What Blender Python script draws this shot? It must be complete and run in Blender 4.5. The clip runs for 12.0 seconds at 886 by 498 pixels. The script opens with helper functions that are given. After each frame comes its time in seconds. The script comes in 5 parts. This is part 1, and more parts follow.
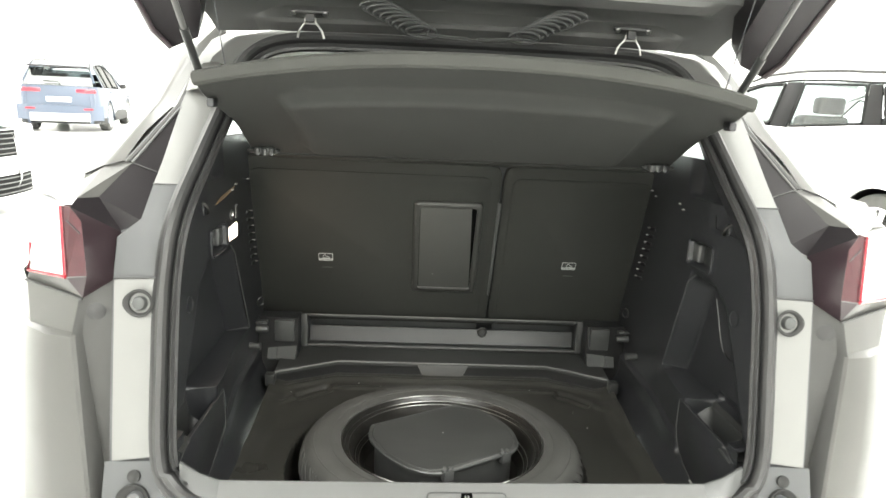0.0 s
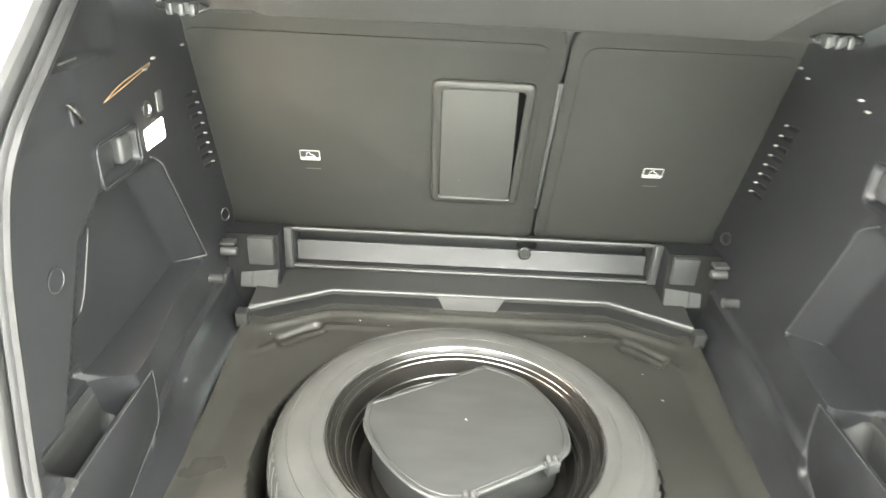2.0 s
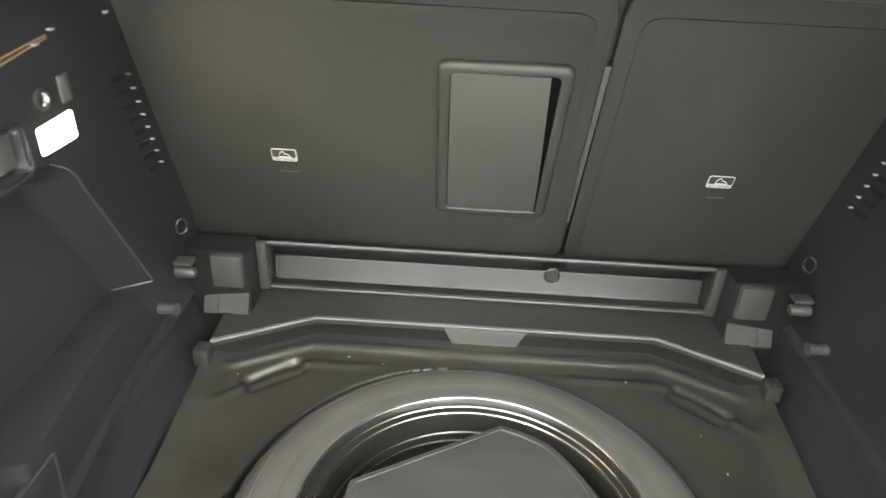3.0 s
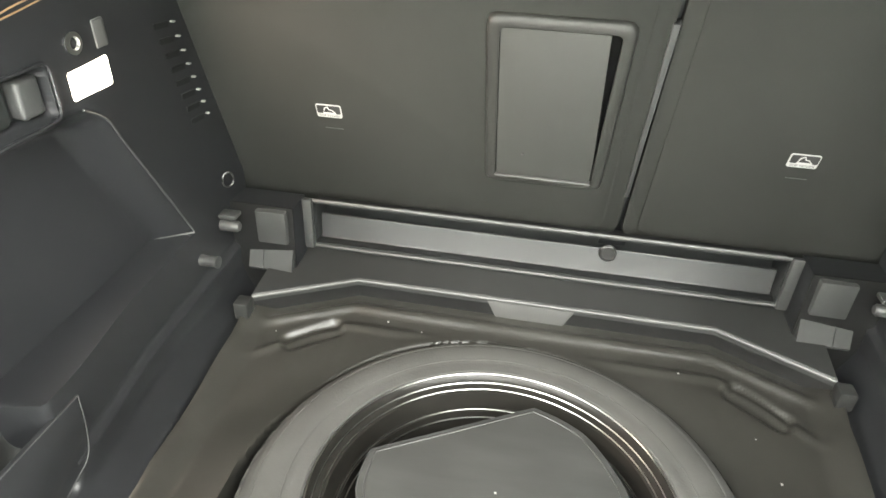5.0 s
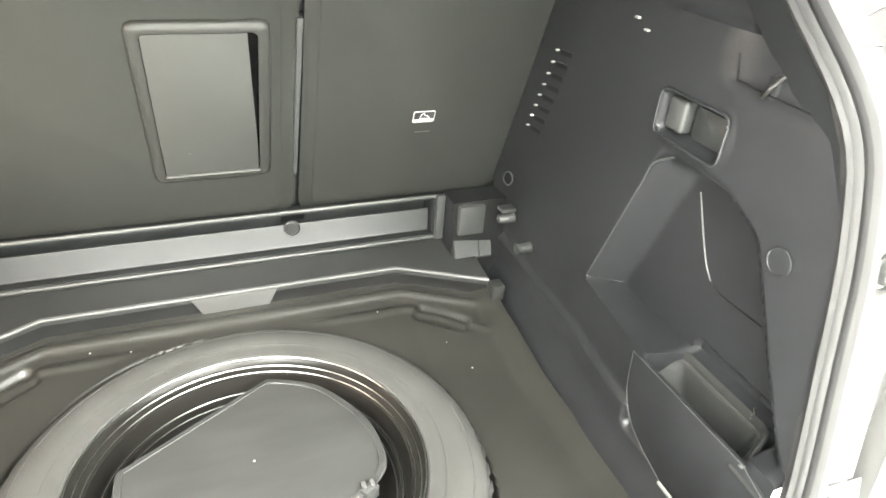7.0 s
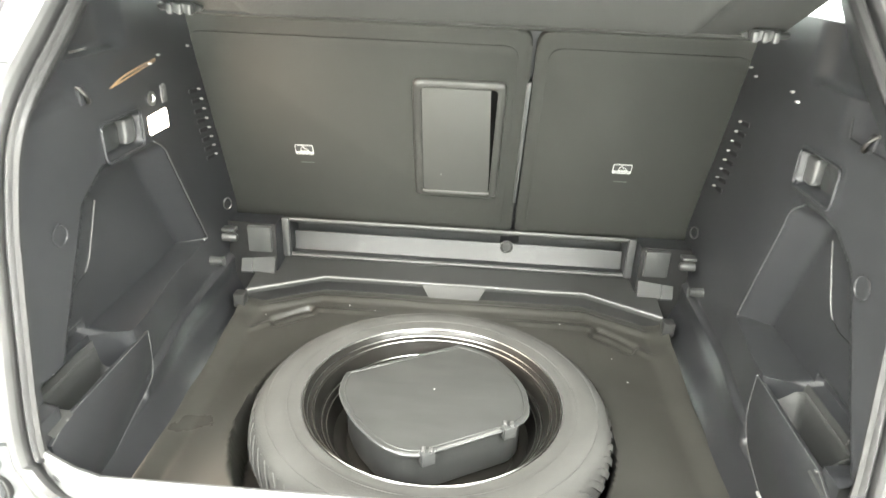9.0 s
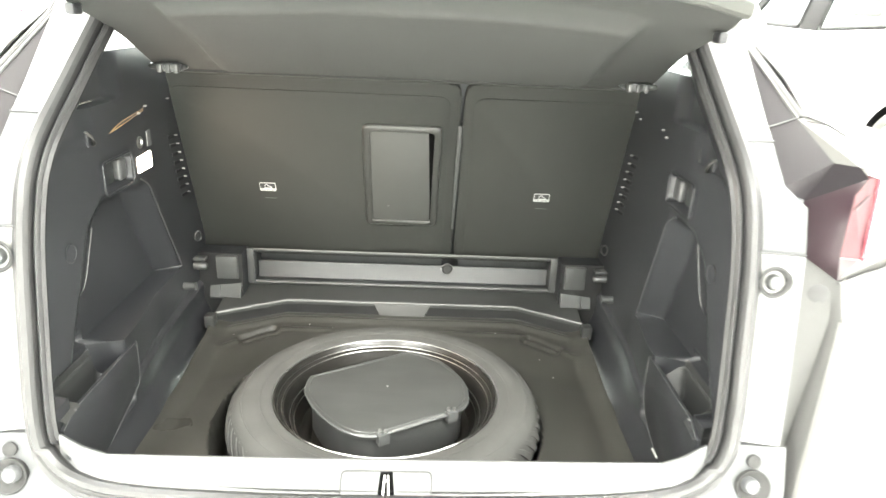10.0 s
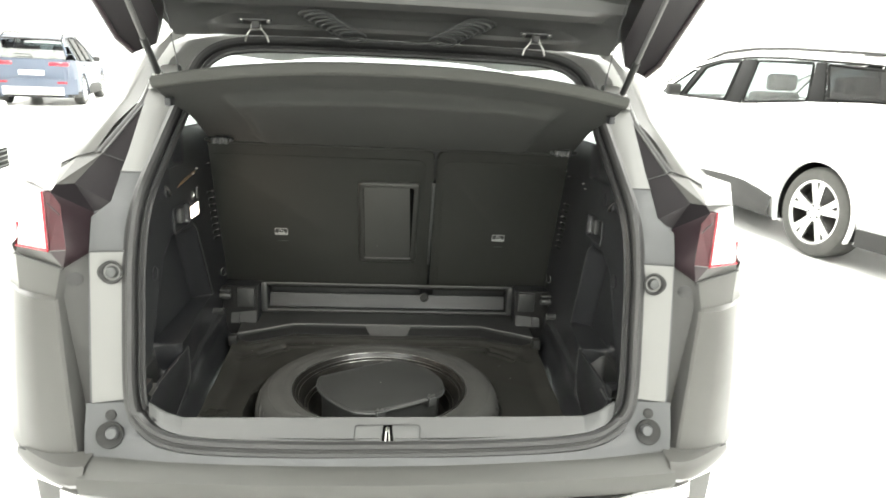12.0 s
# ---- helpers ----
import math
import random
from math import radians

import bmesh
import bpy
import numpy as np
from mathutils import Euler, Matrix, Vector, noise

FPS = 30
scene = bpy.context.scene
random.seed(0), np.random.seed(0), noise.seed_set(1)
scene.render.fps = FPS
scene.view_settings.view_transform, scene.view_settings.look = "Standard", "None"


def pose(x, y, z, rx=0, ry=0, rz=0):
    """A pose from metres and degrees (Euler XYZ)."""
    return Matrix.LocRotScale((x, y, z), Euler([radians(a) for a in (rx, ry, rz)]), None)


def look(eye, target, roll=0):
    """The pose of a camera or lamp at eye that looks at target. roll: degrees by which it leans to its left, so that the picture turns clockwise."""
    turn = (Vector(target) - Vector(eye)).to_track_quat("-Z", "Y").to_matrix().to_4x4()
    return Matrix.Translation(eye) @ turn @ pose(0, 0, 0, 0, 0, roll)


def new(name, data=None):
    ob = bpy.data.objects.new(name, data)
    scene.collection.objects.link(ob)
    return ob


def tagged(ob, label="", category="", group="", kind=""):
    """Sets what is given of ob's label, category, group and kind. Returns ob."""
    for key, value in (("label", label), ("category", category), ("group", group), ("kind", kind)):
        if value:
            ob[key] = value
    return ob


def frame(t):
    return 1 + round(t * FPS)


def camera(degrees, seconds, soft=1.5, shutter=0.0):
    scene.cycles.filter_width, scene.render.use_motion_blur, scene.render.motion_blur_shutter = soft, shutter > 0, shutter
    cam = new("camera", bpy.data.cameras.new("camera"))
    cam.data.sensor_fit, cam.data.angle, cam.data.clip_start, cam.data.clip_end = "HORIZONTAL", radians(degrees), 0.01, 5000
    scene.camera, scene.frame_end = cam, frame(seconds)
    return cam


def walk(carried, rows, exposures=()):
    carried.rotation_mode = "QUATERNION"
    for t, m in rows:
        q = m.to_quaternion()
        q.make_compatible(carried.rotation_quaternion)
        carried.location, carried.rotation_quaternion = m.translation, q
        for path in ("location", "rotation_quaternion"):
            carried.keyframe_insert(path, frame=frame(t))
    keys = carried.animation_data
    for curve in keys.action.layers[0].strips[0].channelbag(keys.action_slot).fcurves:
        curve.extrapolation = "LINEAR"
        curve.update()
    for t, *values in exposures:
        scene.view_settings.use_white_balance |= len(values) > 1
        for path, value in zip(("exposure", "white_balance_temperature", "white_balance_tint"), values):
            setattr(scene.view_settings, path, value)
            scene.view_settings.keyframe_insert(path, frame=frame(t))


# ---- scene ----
cam = camera(69.1, 12.0, shutter=0.5)
PATH = [
    (0, (-0.115, -1.12, 1.445), (-0.01, 0.821, 0.973), 2.8),
    (0.3, (-0.132, -1.058, 1.444), (-0.006, 0.879, 0.96), 2.7),
    (0.5, (-0.143, -1.022, 1.445), (0.013, 0.892, 0.886), 2.9),
    (1, (-0.129, -0.857, 1.446), (0.08, 0.969, 0.657), 3.6),
    (1.5, (-0.051, -0.716, 1.461), (0.047, 1.073, 0.573), 3.2),
    (2, (-0.079, -0.551, 1.445), (-0.066, 1.206, 0.49), 3.0),
    (2.5, (-0.089, -0.411, 1.413), (-0.119, 1.326, 0.423), 2.6),
    (3, (-0.066, -0.264, 1.38), (-0.102, 1.459, 0.365), 2.9),
    (3.5, (-0.037, -0.145, 1.358), (-0.24, 1.54, 0.301), 2.1),
    (3.7, (-0.041, -0.134, 1.354), (-0.344, 1.53, 0.288), 1.8),
    (5.5, (0.002, -0.229, 1.366), (-0.238, 1.409, 0.244), 2.6),
    (6, (-0.001, -0.23, 1.373), (0.353, 1.406, 0.279), 4.5),
    (6.5, (0.021, -0.267, 1.369), (0.64, 1.305, 0.299), 3.7),
    (7, (-0.038, -0.32, 1.394), (0.646, 1.217, 0.312), 5.4),
    (7.5, (-0.019, -0.381, 1.402), (0.242, 1.254, 0.28), 3.9),
    (7.7, (-0.008, -0.411, 1.401), (0.134, 1.227, 0.261), 3.6),
    (9.3, (0.044, -0.75, 1.43), (-0.053, 1.073, 0.613), 2.4),
    (9.5, (0.036, -0.8, 1.436), (-0.014, 1.04, 0.652), 2.4),
    (10, (0.054, -0.911, 1.455), (0.116, 0.945, 0.713), 2.7),
    (10.5, (0.059, -1.065, 1.472), (0.154, 0.801, 0.76), 3.2),
    (11, (0.029, -1.189, 1.493), (0.102, 0.69, 0.811), 3.2),
    (11.5, (0.001, -1.306, 1.511), (0.091, 0.59, 0.881), 2.9),
    (12, (0.007, -1.363, 1.518), (0.165, 0.552, 0.964), 2.8),
]
walk(cam, [(t, look(eye, target, roll)) for t, eye, target, roll in PATH],
     exposures=[(0.0, -0.25), (0.5, 0.1), (1.0, 0.7), (1.5, 1.4), (2.0, 1.65), (2.5, 1.35), (3.0, 0.65), (3.6, 0.5), (5.5, 1.2), (6.0, 1.3), (6.5, 1.7),
                (7.0, 1.72), (7.5, 1.62), (9.5, 1.6), (10.5, 0.8), (11.0, 0.35), (11.5, -0.05), (12.0, -0.5)])

RAKE = radians(1.25)     # the open-booted car's nose-down lean
GROUND = 0.12      # the showroom floor lies here; the boot sill 0.6 m above it

# ---- light: white showroom with rows of unseen ceiling panels ----
world = bpy.data.worlds.new("showroom_world")
world.use_nodes = True
world.node_tree.nodes["Background"].inputs[0].default_value = (0.9, 0.95, 1.0, 1)
world.node_tree.nodes["Background"].inputs[1].default_value = 0.4
scene.world = world


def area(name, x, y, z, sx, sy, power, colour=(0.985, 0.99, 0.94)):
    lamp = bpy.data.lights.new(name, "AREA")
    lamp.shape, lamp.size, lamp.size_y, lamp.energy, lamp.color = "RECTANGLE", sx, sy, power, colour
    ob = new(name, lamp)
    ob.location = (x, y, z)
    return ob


# assumed overhead panels; the far ones are boosted to whiten the walls
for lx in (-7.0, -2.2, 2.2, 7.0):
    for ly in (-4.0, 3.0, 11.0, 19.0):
        area("unseen_ceiling_lamp", lx, ly, 4.55, 1.2, 5.0, (430 + 13 * lx if ly < 0 else 420) if ly < 8 else 1000)
# two more rows added beside the walls, only to brighten the background
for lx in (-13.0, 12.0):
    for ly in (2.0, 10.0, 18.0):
        area("unseen_ceiling_lamp", lx, ly, 4.55, 1.2, 5.0, 1000)


# ---- materials ----
def material(name, colour, rough=0.5, metal=0.0, grain=0.0, grain_size=400.0, stain=0.15, stain_size=6.0,
             coat=0.0, spec=0.5, weave=False, rough_var=0.04, stretch=(1, 1, 1)):
    """Principled surface with stains at a large scale and grain relief at a small one."""
    m = bpy.data.materials.new(name)
    m.use_nodes = True
    nt = m.node_tree
    b = nt.nodes["Principled BSDF"]
    b.inputs["Metallic"].default_value = metal
    b.inputs["Specular IOR Level"].default_value = spec
    b.inputs["Coat Weight"].default_value = coat
    b.inputs["Coat Roughness"].default_value = 0.05
    co = nt.nodes.new("ShaderNodeTexCoord")
    mp = nt.nodes.new("ShaderNodeMapping")
    mp.inputs["Scale"].default_value = stretch
    nt.links.new(co.outputs["Object"], mp.inputs["Vector"])
    big = nt.nodes.new("ShaderNodeTexNoise")
    big.inputs["Scale"].default_value, big.inputs["Detail"].default_value = stain_size, 6
    nt.links.new(mp.outputs[0], big.inputs["Vector"])
    ramp = nt.nodes.new("ShaderNodeValToRGB")
    ramp.color_ramp.elements[0].position, ramp.color_ramp.elements[1].position = 0.15, 0.85
    ramp.color_ramp.elements[0].color = (*[c * (1 - stain) for c in colour], 1)
    ramp.color_ramp.elements[1].color = (*[min(1, c * (1 + stain)) for c in colour], 1)
    nt.links.new(big.outputs[0], ramp.inputs[0])
    nt.links.new(ramp.outputs[0], b.inputs["Base Color"])
    rr = nt.nodes.new("ShaderNodeMapRange")
    rr.inputs["To Min"].default_value, rr.inputs["To Max"].default_value = max(0.02, rough - rough_var), min(1, rough + rough_var)
    nt.links.new(big.outputs[0], rr.inputs[0])
    nt.links.new(rr.outputs[0], b.inputs["Roughness"])
    if grain:
        fine = nt.nodes.new("ShaderNodeTexVoronoi" if weave else "ShaderNodeTexNoise")
        fine.inputs["Scale"].default_value = grain_size
        nt.links.new(mp.outputs[0], fine.inputs["Vector"])
        bump = nt.nodes.new("ShaderNodeBump")
        bump.inputs["Strength"].default_value, bump.inputs["Distance"].default_value = grain, 0.001
        nt.links.new(fine.outputs[0], bump.inputs["Height"])
        nt.links.new(bump.outputs[0], b.inputs["Normal"])
    return m


def glass(name, tint=(0.9, 0.95, 0.95), rough=0.02, gloss=0.04):
    m = bpy.data.materials.new(name)
    m.use_nodes = True
    nt = m.node_tree
    nt.nodes.remove(nt.nodes["Principled BSDF"])
    mix, tr, gl = nt.nodes.new("ShaderNodeMixShader"), nt.nodes.new("ShaderNodeBsdfTransparent"), nt.nodes.new("ShaderNodeBsdfGlossy")
    lw, pw, mr = nt.nodes.new("ShaderNodeLayerWeight"), nt.nodes.new("ShaderNodeMath"), nt.nodes.new("ShaderNodeMapRange")
    pw.operation = "POWER"
    pw.inputs[1].default_value = 4
    mr.inputs["To Min"].default_value, mr.inputs["To Max"].default_value = gloss, 0.6
    nt.links.new(lw.outputs["Facing"], pw.inputs[0])
    nt.links.new(pw.outputs[0], mr.inputs[0])
    tr.inputs[0].default_value, gl.inputs["Roughness"].default_value = (*tint, 1), rough
    nt.links.new(mr.outputs[0], mix.inputs[0])
    nt.links.new(tr.outputs[0], mix.inputs[1])
    nt.links.new(gl.outputs[0], mix.inputs[2])
    nt.links.new(mix.outputs[0], nt.nodes["Material Output"].inputs[0])
    return m


def glow(name, colour, strength):
    m = bpy.data.materials.new(name)
    m.use_nodes = True
    b = m.node_tree.nodes["Principled BSDF"]
    b.inputs["Base Color"].default_value = (*colour, 1)
    b.inputs["Emission Color"].default_value = (*colour, 1)
    b.inputs["Emission Strength"].default_value = strength
    return m


PLASTIC = material("grained_black_plastic", (0.0235, 0.0245, 0.0265), 0.34, grain=0.25, grain_size=900, stain=0.16)
PLASTIC_SMOOTH = material("smooth_dark_plastic", (0.036, 0.037, 0.036), 0.3, grain=0.08, grain_size=700, stain=0.12)
PLASTIC_GREY = material("grey_plastic", (0.10, 0.10, 0.097), 0.4, grain=0.15, grain_size=700)
TAILTRIM = material("grained_grey_tailgate_trim", (0.082, 0.083, 0.081), 0.42, grain=0.2, grain_size=700, stain=0.14)
PLASTIC_MID = material("mid_grey_plastic", (0.06, 0.062, 0.061), 0.32, grain=0.12, grain_size=700)
TROUGH = material("satin_dark_plastic", (0.028, 0.030, 0.030), 0.40, grain=0.12, grain_size=700, stain=0.2, stain_size=5)
HATCH = material("matt_grey_flap_plastic", (0.056, 0.058, 0.054), 0.62, grain=0.15, grain_size=800, stain=0.1, spec=0.4)
HATCHFRAME = material("dark_frame_plastic", (0.036, 0.037, 0.034), 0.42, grain=0.1, grain_size=800, stain=0.1)
PALE = material("pale_plastic_and_glint", (0.33, 0.33, 0.315), 0.4, grain=0.1, grain_size=600, stain=0.1)
# black plastic and joints, also shade painted on faces and gaps
BLACK = material("black_for_plastic_and_shade", (0.011, 0.011, 0.011), 0.45, grain=0.15, grain_size=800)
AMBER = material("painted_amber_glow", (0.38, 0.25, 0.13), 0.35)
# paler copy of the shelf felt, for the light on the rear edge
SHELFEDGE = material("lit_charcoal_felt", (0.050, 0.051, 0.047), 0.85, grain=0.5, grain_size=1300, stain=0.12, stain_size=7, spec=0.2)
LID = material("scuffed_dark_lid_plastic", (0.048, 0.049, 0.047), 0.33, grain=0.1, grain_size=700, stain=0.22, stain_size=9, rough_var=0.08, stretch=(1, 4, 1))
RETURN = material("dark_grey_bumper_plastic", (0.042, 0.042, 0.040), 0.5, grain=0.15, grain_size=600, stain=0.08)
DEEP = material("slot_black", (0.003, 0.003, 0.003), 0.9, spec=0.05)
SEATCLOTH = material("black_seat_back_felt", (0.029, 0.0302, 0.0270), 0.8, grain=0.4, grain_size=1500, stain=0.14, stain_size=5, spec=0.3)
SHELFCLOTH = material("charcoal_shelf_felt", (0.033, 0.034, 0.032), 0.85, grain=0.5, grain_size=1300, stain=0.12, stain_size=7, spec=0.2)
FLOORPAN = material("black_painted_floor_pan", (0.034, 0.0335, 0.0295), 0.30, grain=0.12, grain_size=300, stain=0.2, stain_size=7, rough_var=0.08)
RUBBER = material("tyre_rubber", (0.066, 0.066, 0.062), 0.75, grain=0.3, grain_size=260, stain=0.2, stain_size=12, spec=0.25)
STEEL = material("black_steel_rim", (0.016, 0.015, 0.013), 0.30, grain=0.05, grain_size=200, stain=0.2, spec=0.5)
SEAL = material("black_rubber_weatherstrip", (0.040, 0.040, 0.040), 0.36, grain=0.1, grain_size=500, stain=0.12)
SEAL_DARK = material("black_rubber_seal", (0.03, 0.03, 0.03), 0.45, grain=0.1, grain_size=500)
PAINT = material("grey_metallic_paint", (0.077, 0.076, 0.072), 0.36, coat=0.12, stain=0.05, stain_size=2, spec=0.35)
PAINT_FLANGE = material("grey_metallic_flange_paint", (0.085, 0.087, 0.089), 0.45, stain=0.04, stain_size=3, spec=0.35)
# paler body grey; on upper frame and gutter it stands for lit paint
PAINT_PALER = material("paler_grey_paint", (0.168, 0.169, 0.162), 0.42, coat=0.25, stain=0.05, stain_size=3)
BUMPER = material("grey_bumper_plastic", (0.066, 0.066, 0.062), 0.45, grain=0.2, grain_size=600, stain=0.08)
SILL = material("light_grey_sill_plastic", (0.085, 0.086, 0.085), 0.5, grain=0.2, grain_size=700, stain=0.06)
GLOSS = material("dark_satin_trim", (0.014, 0.012, 0.0135), 0.3, stain=0.1, spec=0.4)
CHROME = material("chrome", (0.75, 0.75, 0.74), 0.12, metal=1.0, stain=0.04)
METAL = material("zinc_plated_steel", (0.5, 0.5, 0.48), 0.3, metal=1.0, stain=0.15, stain_size=40)
WHITE = material("white_paint", (0.8, 0.8, 0.79), 0.25, coat=0.8, stain=0.02, stain_size=1)
BLUE = material("blue_metallic_paint", (0.070, 0.086, 0.118), 0.3, metal=0.2, coat=0.4, stain=0.04, stain_size=1)
WALL = material("white_wall_paint", (0.85, 0.85, 0.84), 0.7, grain=0.1, grain_size=80, stain=0.02, stain_size=0.7)
FLOOR = material("polished_white_floor_tiles", (0.82, 0.82, 0.8), 0.16, grain=0.03, grain_size=30, stain=0.03, stain_size=0.8)
RED = material("red_lamp_lens", (0.30, 0.008, 0.02), 0.12, coat=0.6, stain=0.15, stain_size=30)
DARKRED = material("smoked_maroon_lamp_lens", (0.025, 0.015, 0.018), 0.34, stain=0.2, stain_size=20)
REDSMOKE = material("smoked_red_lamp_lens", (0.06, 0.018, 0.022), 0.25, stain=0.2, stain_size=40)
CLEAR = material("clear_lamp_lens", (0.75, 0.74, 0.74), 0.1, coat=1.0, stain=0.06, stain_size=30)
ALLOY = material("silver_alloy", (0.62, 0.62, 0.61), 0.25, metal=0.9, stain=0.05)
LABEL = material("white_print", (0.5, 0.5, 0.49), 0.5, stain=0.05)
GLASS = glass("window_glass", (0.88, 0.92, 0.92))
COATEDGLASS = glass("coated_rear_glass", (0.5, 0.56, 0.58), 0.05, 0.32)
CARTRIM = material("dull_black_window_trim", (0.010, 0.010, 0.010), 0.65, stain=0.1, spec=0.1)
CLADDING = material("dull_grey_cladding", (0.042, 0.042, 0.041), 0.65, grain=0.2, grain_size=600, stain=0.15, spec=0.15)
DARKGLASS = glass("tinted_glass", (0.14, 0.16, 0.17))
HEADLINER = material("pale_headliner_cloth", (0.78, 0.77, 0.74), 0.9, grain=0.2, grain_size=900, stain=0.04)
LAMPGLOW = glow("boot_lamp_glow", (1.0, 0.86, 0.7), 9.0)


# ---- mesh helpers ----
def empty(name, x=0, y=0, z=0):
    ob = new(name)
    ob.location = (x, y, z)
    ob.empty_display_size = 0.1
    return ob


def placed(ob):
    return placed(ob.parent) @ ob.matrix_parent_inverse @ ob.matrix_basis if ob.parent else ob.matrix_basis.copy()


def part(name, bm, mat, parent=None, label="", smooth=True, angle=35):
    """Links a bmesh, given in world places, as one mesh object under its thing."""
    bmesh.ops.recalc_face_normals(bm, faces=bm.faces)
    me = bpy.data.meshes.new(name)
    bm.to_mesh(me)
    bm.free()
    me.materials.append(mat)
    if smooth:
        me.shade_smooth()
        me.set_sharp_from_angle(angle=radians(angle))
    ob = new(name, me)
    if parent:
        ob.parent = parent
        ob.matrix_parent_inverse = placed(parent).inverted()
    if label:
        ob["label"] = label
    return ob


def V(*p):
    return Vector(p)


def box(x0, x1, y0, y1, z0, z1, bevel=0.0, seg=2, bm=None):
    bm = bm or bmesh.new()
    vs = [bm.verts.new((x, y, z)) for x in (x0, x1) for y in (y0, y1) for z in (z0, z1)]
    fs = [bm.faces.new([vs[i] for i in f]) for f in ((0, 1, 3, 2), (4, 6, 7, 5), (0, 4, 5, 1), (2, 3, 7, 6), (0, 2, 6, 4), (1, 5, 7, 3))]
    if bevel:
        es = list({e for f in fs for e in f.edges})
        bmesh.ops.bevel(bm, geom=es, offset=bevel, segments=seg, affect="EDGES", profile=0.5)
    return bm


def loft(rows, closed=False, caps=False, bm=None):
    """Quads between rows of points; closed joins each row's end to its start."""
    bm = bm or bmesh.new()
    vs = [[bm.verts.new(p) for p in r] for r in rows]
    n = len(rows[0])
    for a, b in zip(vs, vs[1:]):
        for i in range(n if closed else n - 1):
            j = (i + 1) % n
            bm.faces.new((a[i], a[j], b[j], b[i]))
    if caps:
        bm.faces.new(vs[0])
        bm.faces.new(vs[-1])
    return bm


def solid(bm, thick):
    """Gives a sheet its thickness."""
    bmesh.ops.recalc_face_normals(bm, faces=bm.faces)
    bmesh.ops.solidify(bm, geom=bm.faces[:], thickness=thick)
    return bm


def extrude_outline(pts, way, bevel=0.0, bm=None, seg=2):
    """A plate: the outline (3D points in a plane) pushed along way."""
    bm = bm or bmesh.new()
    a = [bm.verts.new(p) for p in pts]
    b = [bm.verts.new(Vector(p) + Vector(way)) for p in pts]
    n = len(pts)
    f1, f2 = bm.faces.new(a), bm.faces.new(b)
    for i in range(n):
        bm.faces.new((a[i], a[(i + 1) % n], b[(i + 1) % n], b[i]))
    if bevel:
        es = list(f2.edges) + list(f1.edges)
        bmesh.ops.bevel(bm, geom=es, offset=bevel, segments=seg, affect="EDGES", profile=0.5)
    return bm


def rounded(pts, radius, steps=5):
    """A closed outline with its corners rounded."""
    out = []
    n = len(pts)
    for i in range(n):
        p, a, b = Vector(pts[i]), Vector(pts[i - 1]), Vector(pts[(i + 1) % n])
        r = min(radius, 0.48 * (a - p).length, 0.48 * (b - p).length)
        s, e = p + (a - p).normalized() * r, p + (b - p).normalized() * r
        for k in range(steps + 1):
            t = k / steps
            out.append((1 - t) ** 2 * s + 2 * t * (1 - t) * p + t * t * e)
    return out


def smooth_path(pts, per=6, closed=False):
    """Catmull-Rom through the points."""
    pts = [Vector(p) for p in pts]
    n = len(pts)
    out = []
    for i in range(n if closed else n - 1):
        p0 = pts[(i - 1) % n] if closed or i > 0 else pts[i]
        p1, p2 = pts[i], pts[(i + 1) % n]
        p3 = pts[(i + 2) % n] if closed or i + 2 < n else p2
        for k in range(per):
            t = k / per
            out.append(0.5 * ((2 * p1) + (p2 - p0) * t + (2 * p0 - 5 * p1 + 4 * p2 - p3) * t * t + (3 * p1 - p0 - 3 * p2 + p3) * t ** 3))
    if not closed:
        out.append(pts[-1])
    return out


def sweep(path, profile, up=(0, 0, 1), closed=False, bm=None, ups=None):
    """Sweeps a closed 2D profile (side, up) along a path."""
    bm = bm or bmesh.new()
    n = len(path)
    rows = []
    for i, p in enumerate(path):
        a = path[(i - 1) % n] if closed or i > 0 else path[i]
        b = path[(i + 1) % n] if closed or i < n - 1 else path[i]
        d = (Vector(b) - Vector(a)).normalized()
        u = Vector(ups[i] if ups else up)
        side = d.cross(u).normalized()
        u2 = side.cross(d).normalized()
        rows.append([Vector(p) + side * s + u2 * h for s, h in profile])
    if closed:
        rows.append(rows[0])
        bm = loft(rows[:-1], closed=True, bm=bm)
        vs = list(bm.verts)[-(n * len(profile)):]
        k = len(profile)
        for i in range(k):
            bm.faces.new((vs[(n - 1) * k + i], vs[(n - 1) * k + (i + 1) % k], vs[(i + 1) % k], vs[i]))
    else:
        loft(rows, closed=True, caps=True, bm=bm)
    return bm


def disc_profile(r, n=10):
    return [(r * math.cos(2 * math.pi * k / n), r * math.sin(2 * math.pi * k / n)) for k in range(n)]


def tube(path, r, n=8, closed=False, bm=None, up=(0.13, 0.21, 0.97)):
    return sweep(path, disc_profile(r, n), up, closed, bm)


def lathe(profile, centre, axis=(0, 0, 1), n=48, bm=None, closed=False):
    """Turns (radius, height) pairs round an axis through centre."""
    bm = bm or bmesh.new()
    q = Vector((0, 0, 1)).rotation_difference(Vector(axis)).to_matrix()
    rows = []
    for k in range(n):
        a = 2 * math.pi * k / n
        rows.append([bm.verts.new(Vector(centre) + q @ V(r * math.cos(a), r * math.sin(a), h)) for r, h in profile])
    m = len(profile)
    for k in range(n):
        a, b = rows[k], rows[(k + 1) % n]
        for i in range(m if closed else m - 1):
            j = (i + 1) % m
            bm.faces.new((a[i], a[j], b[j], b[i]))
    bmesh.ops.remove_doubles(bm, verts=bm.verts, dist=1e-6)
    return bm


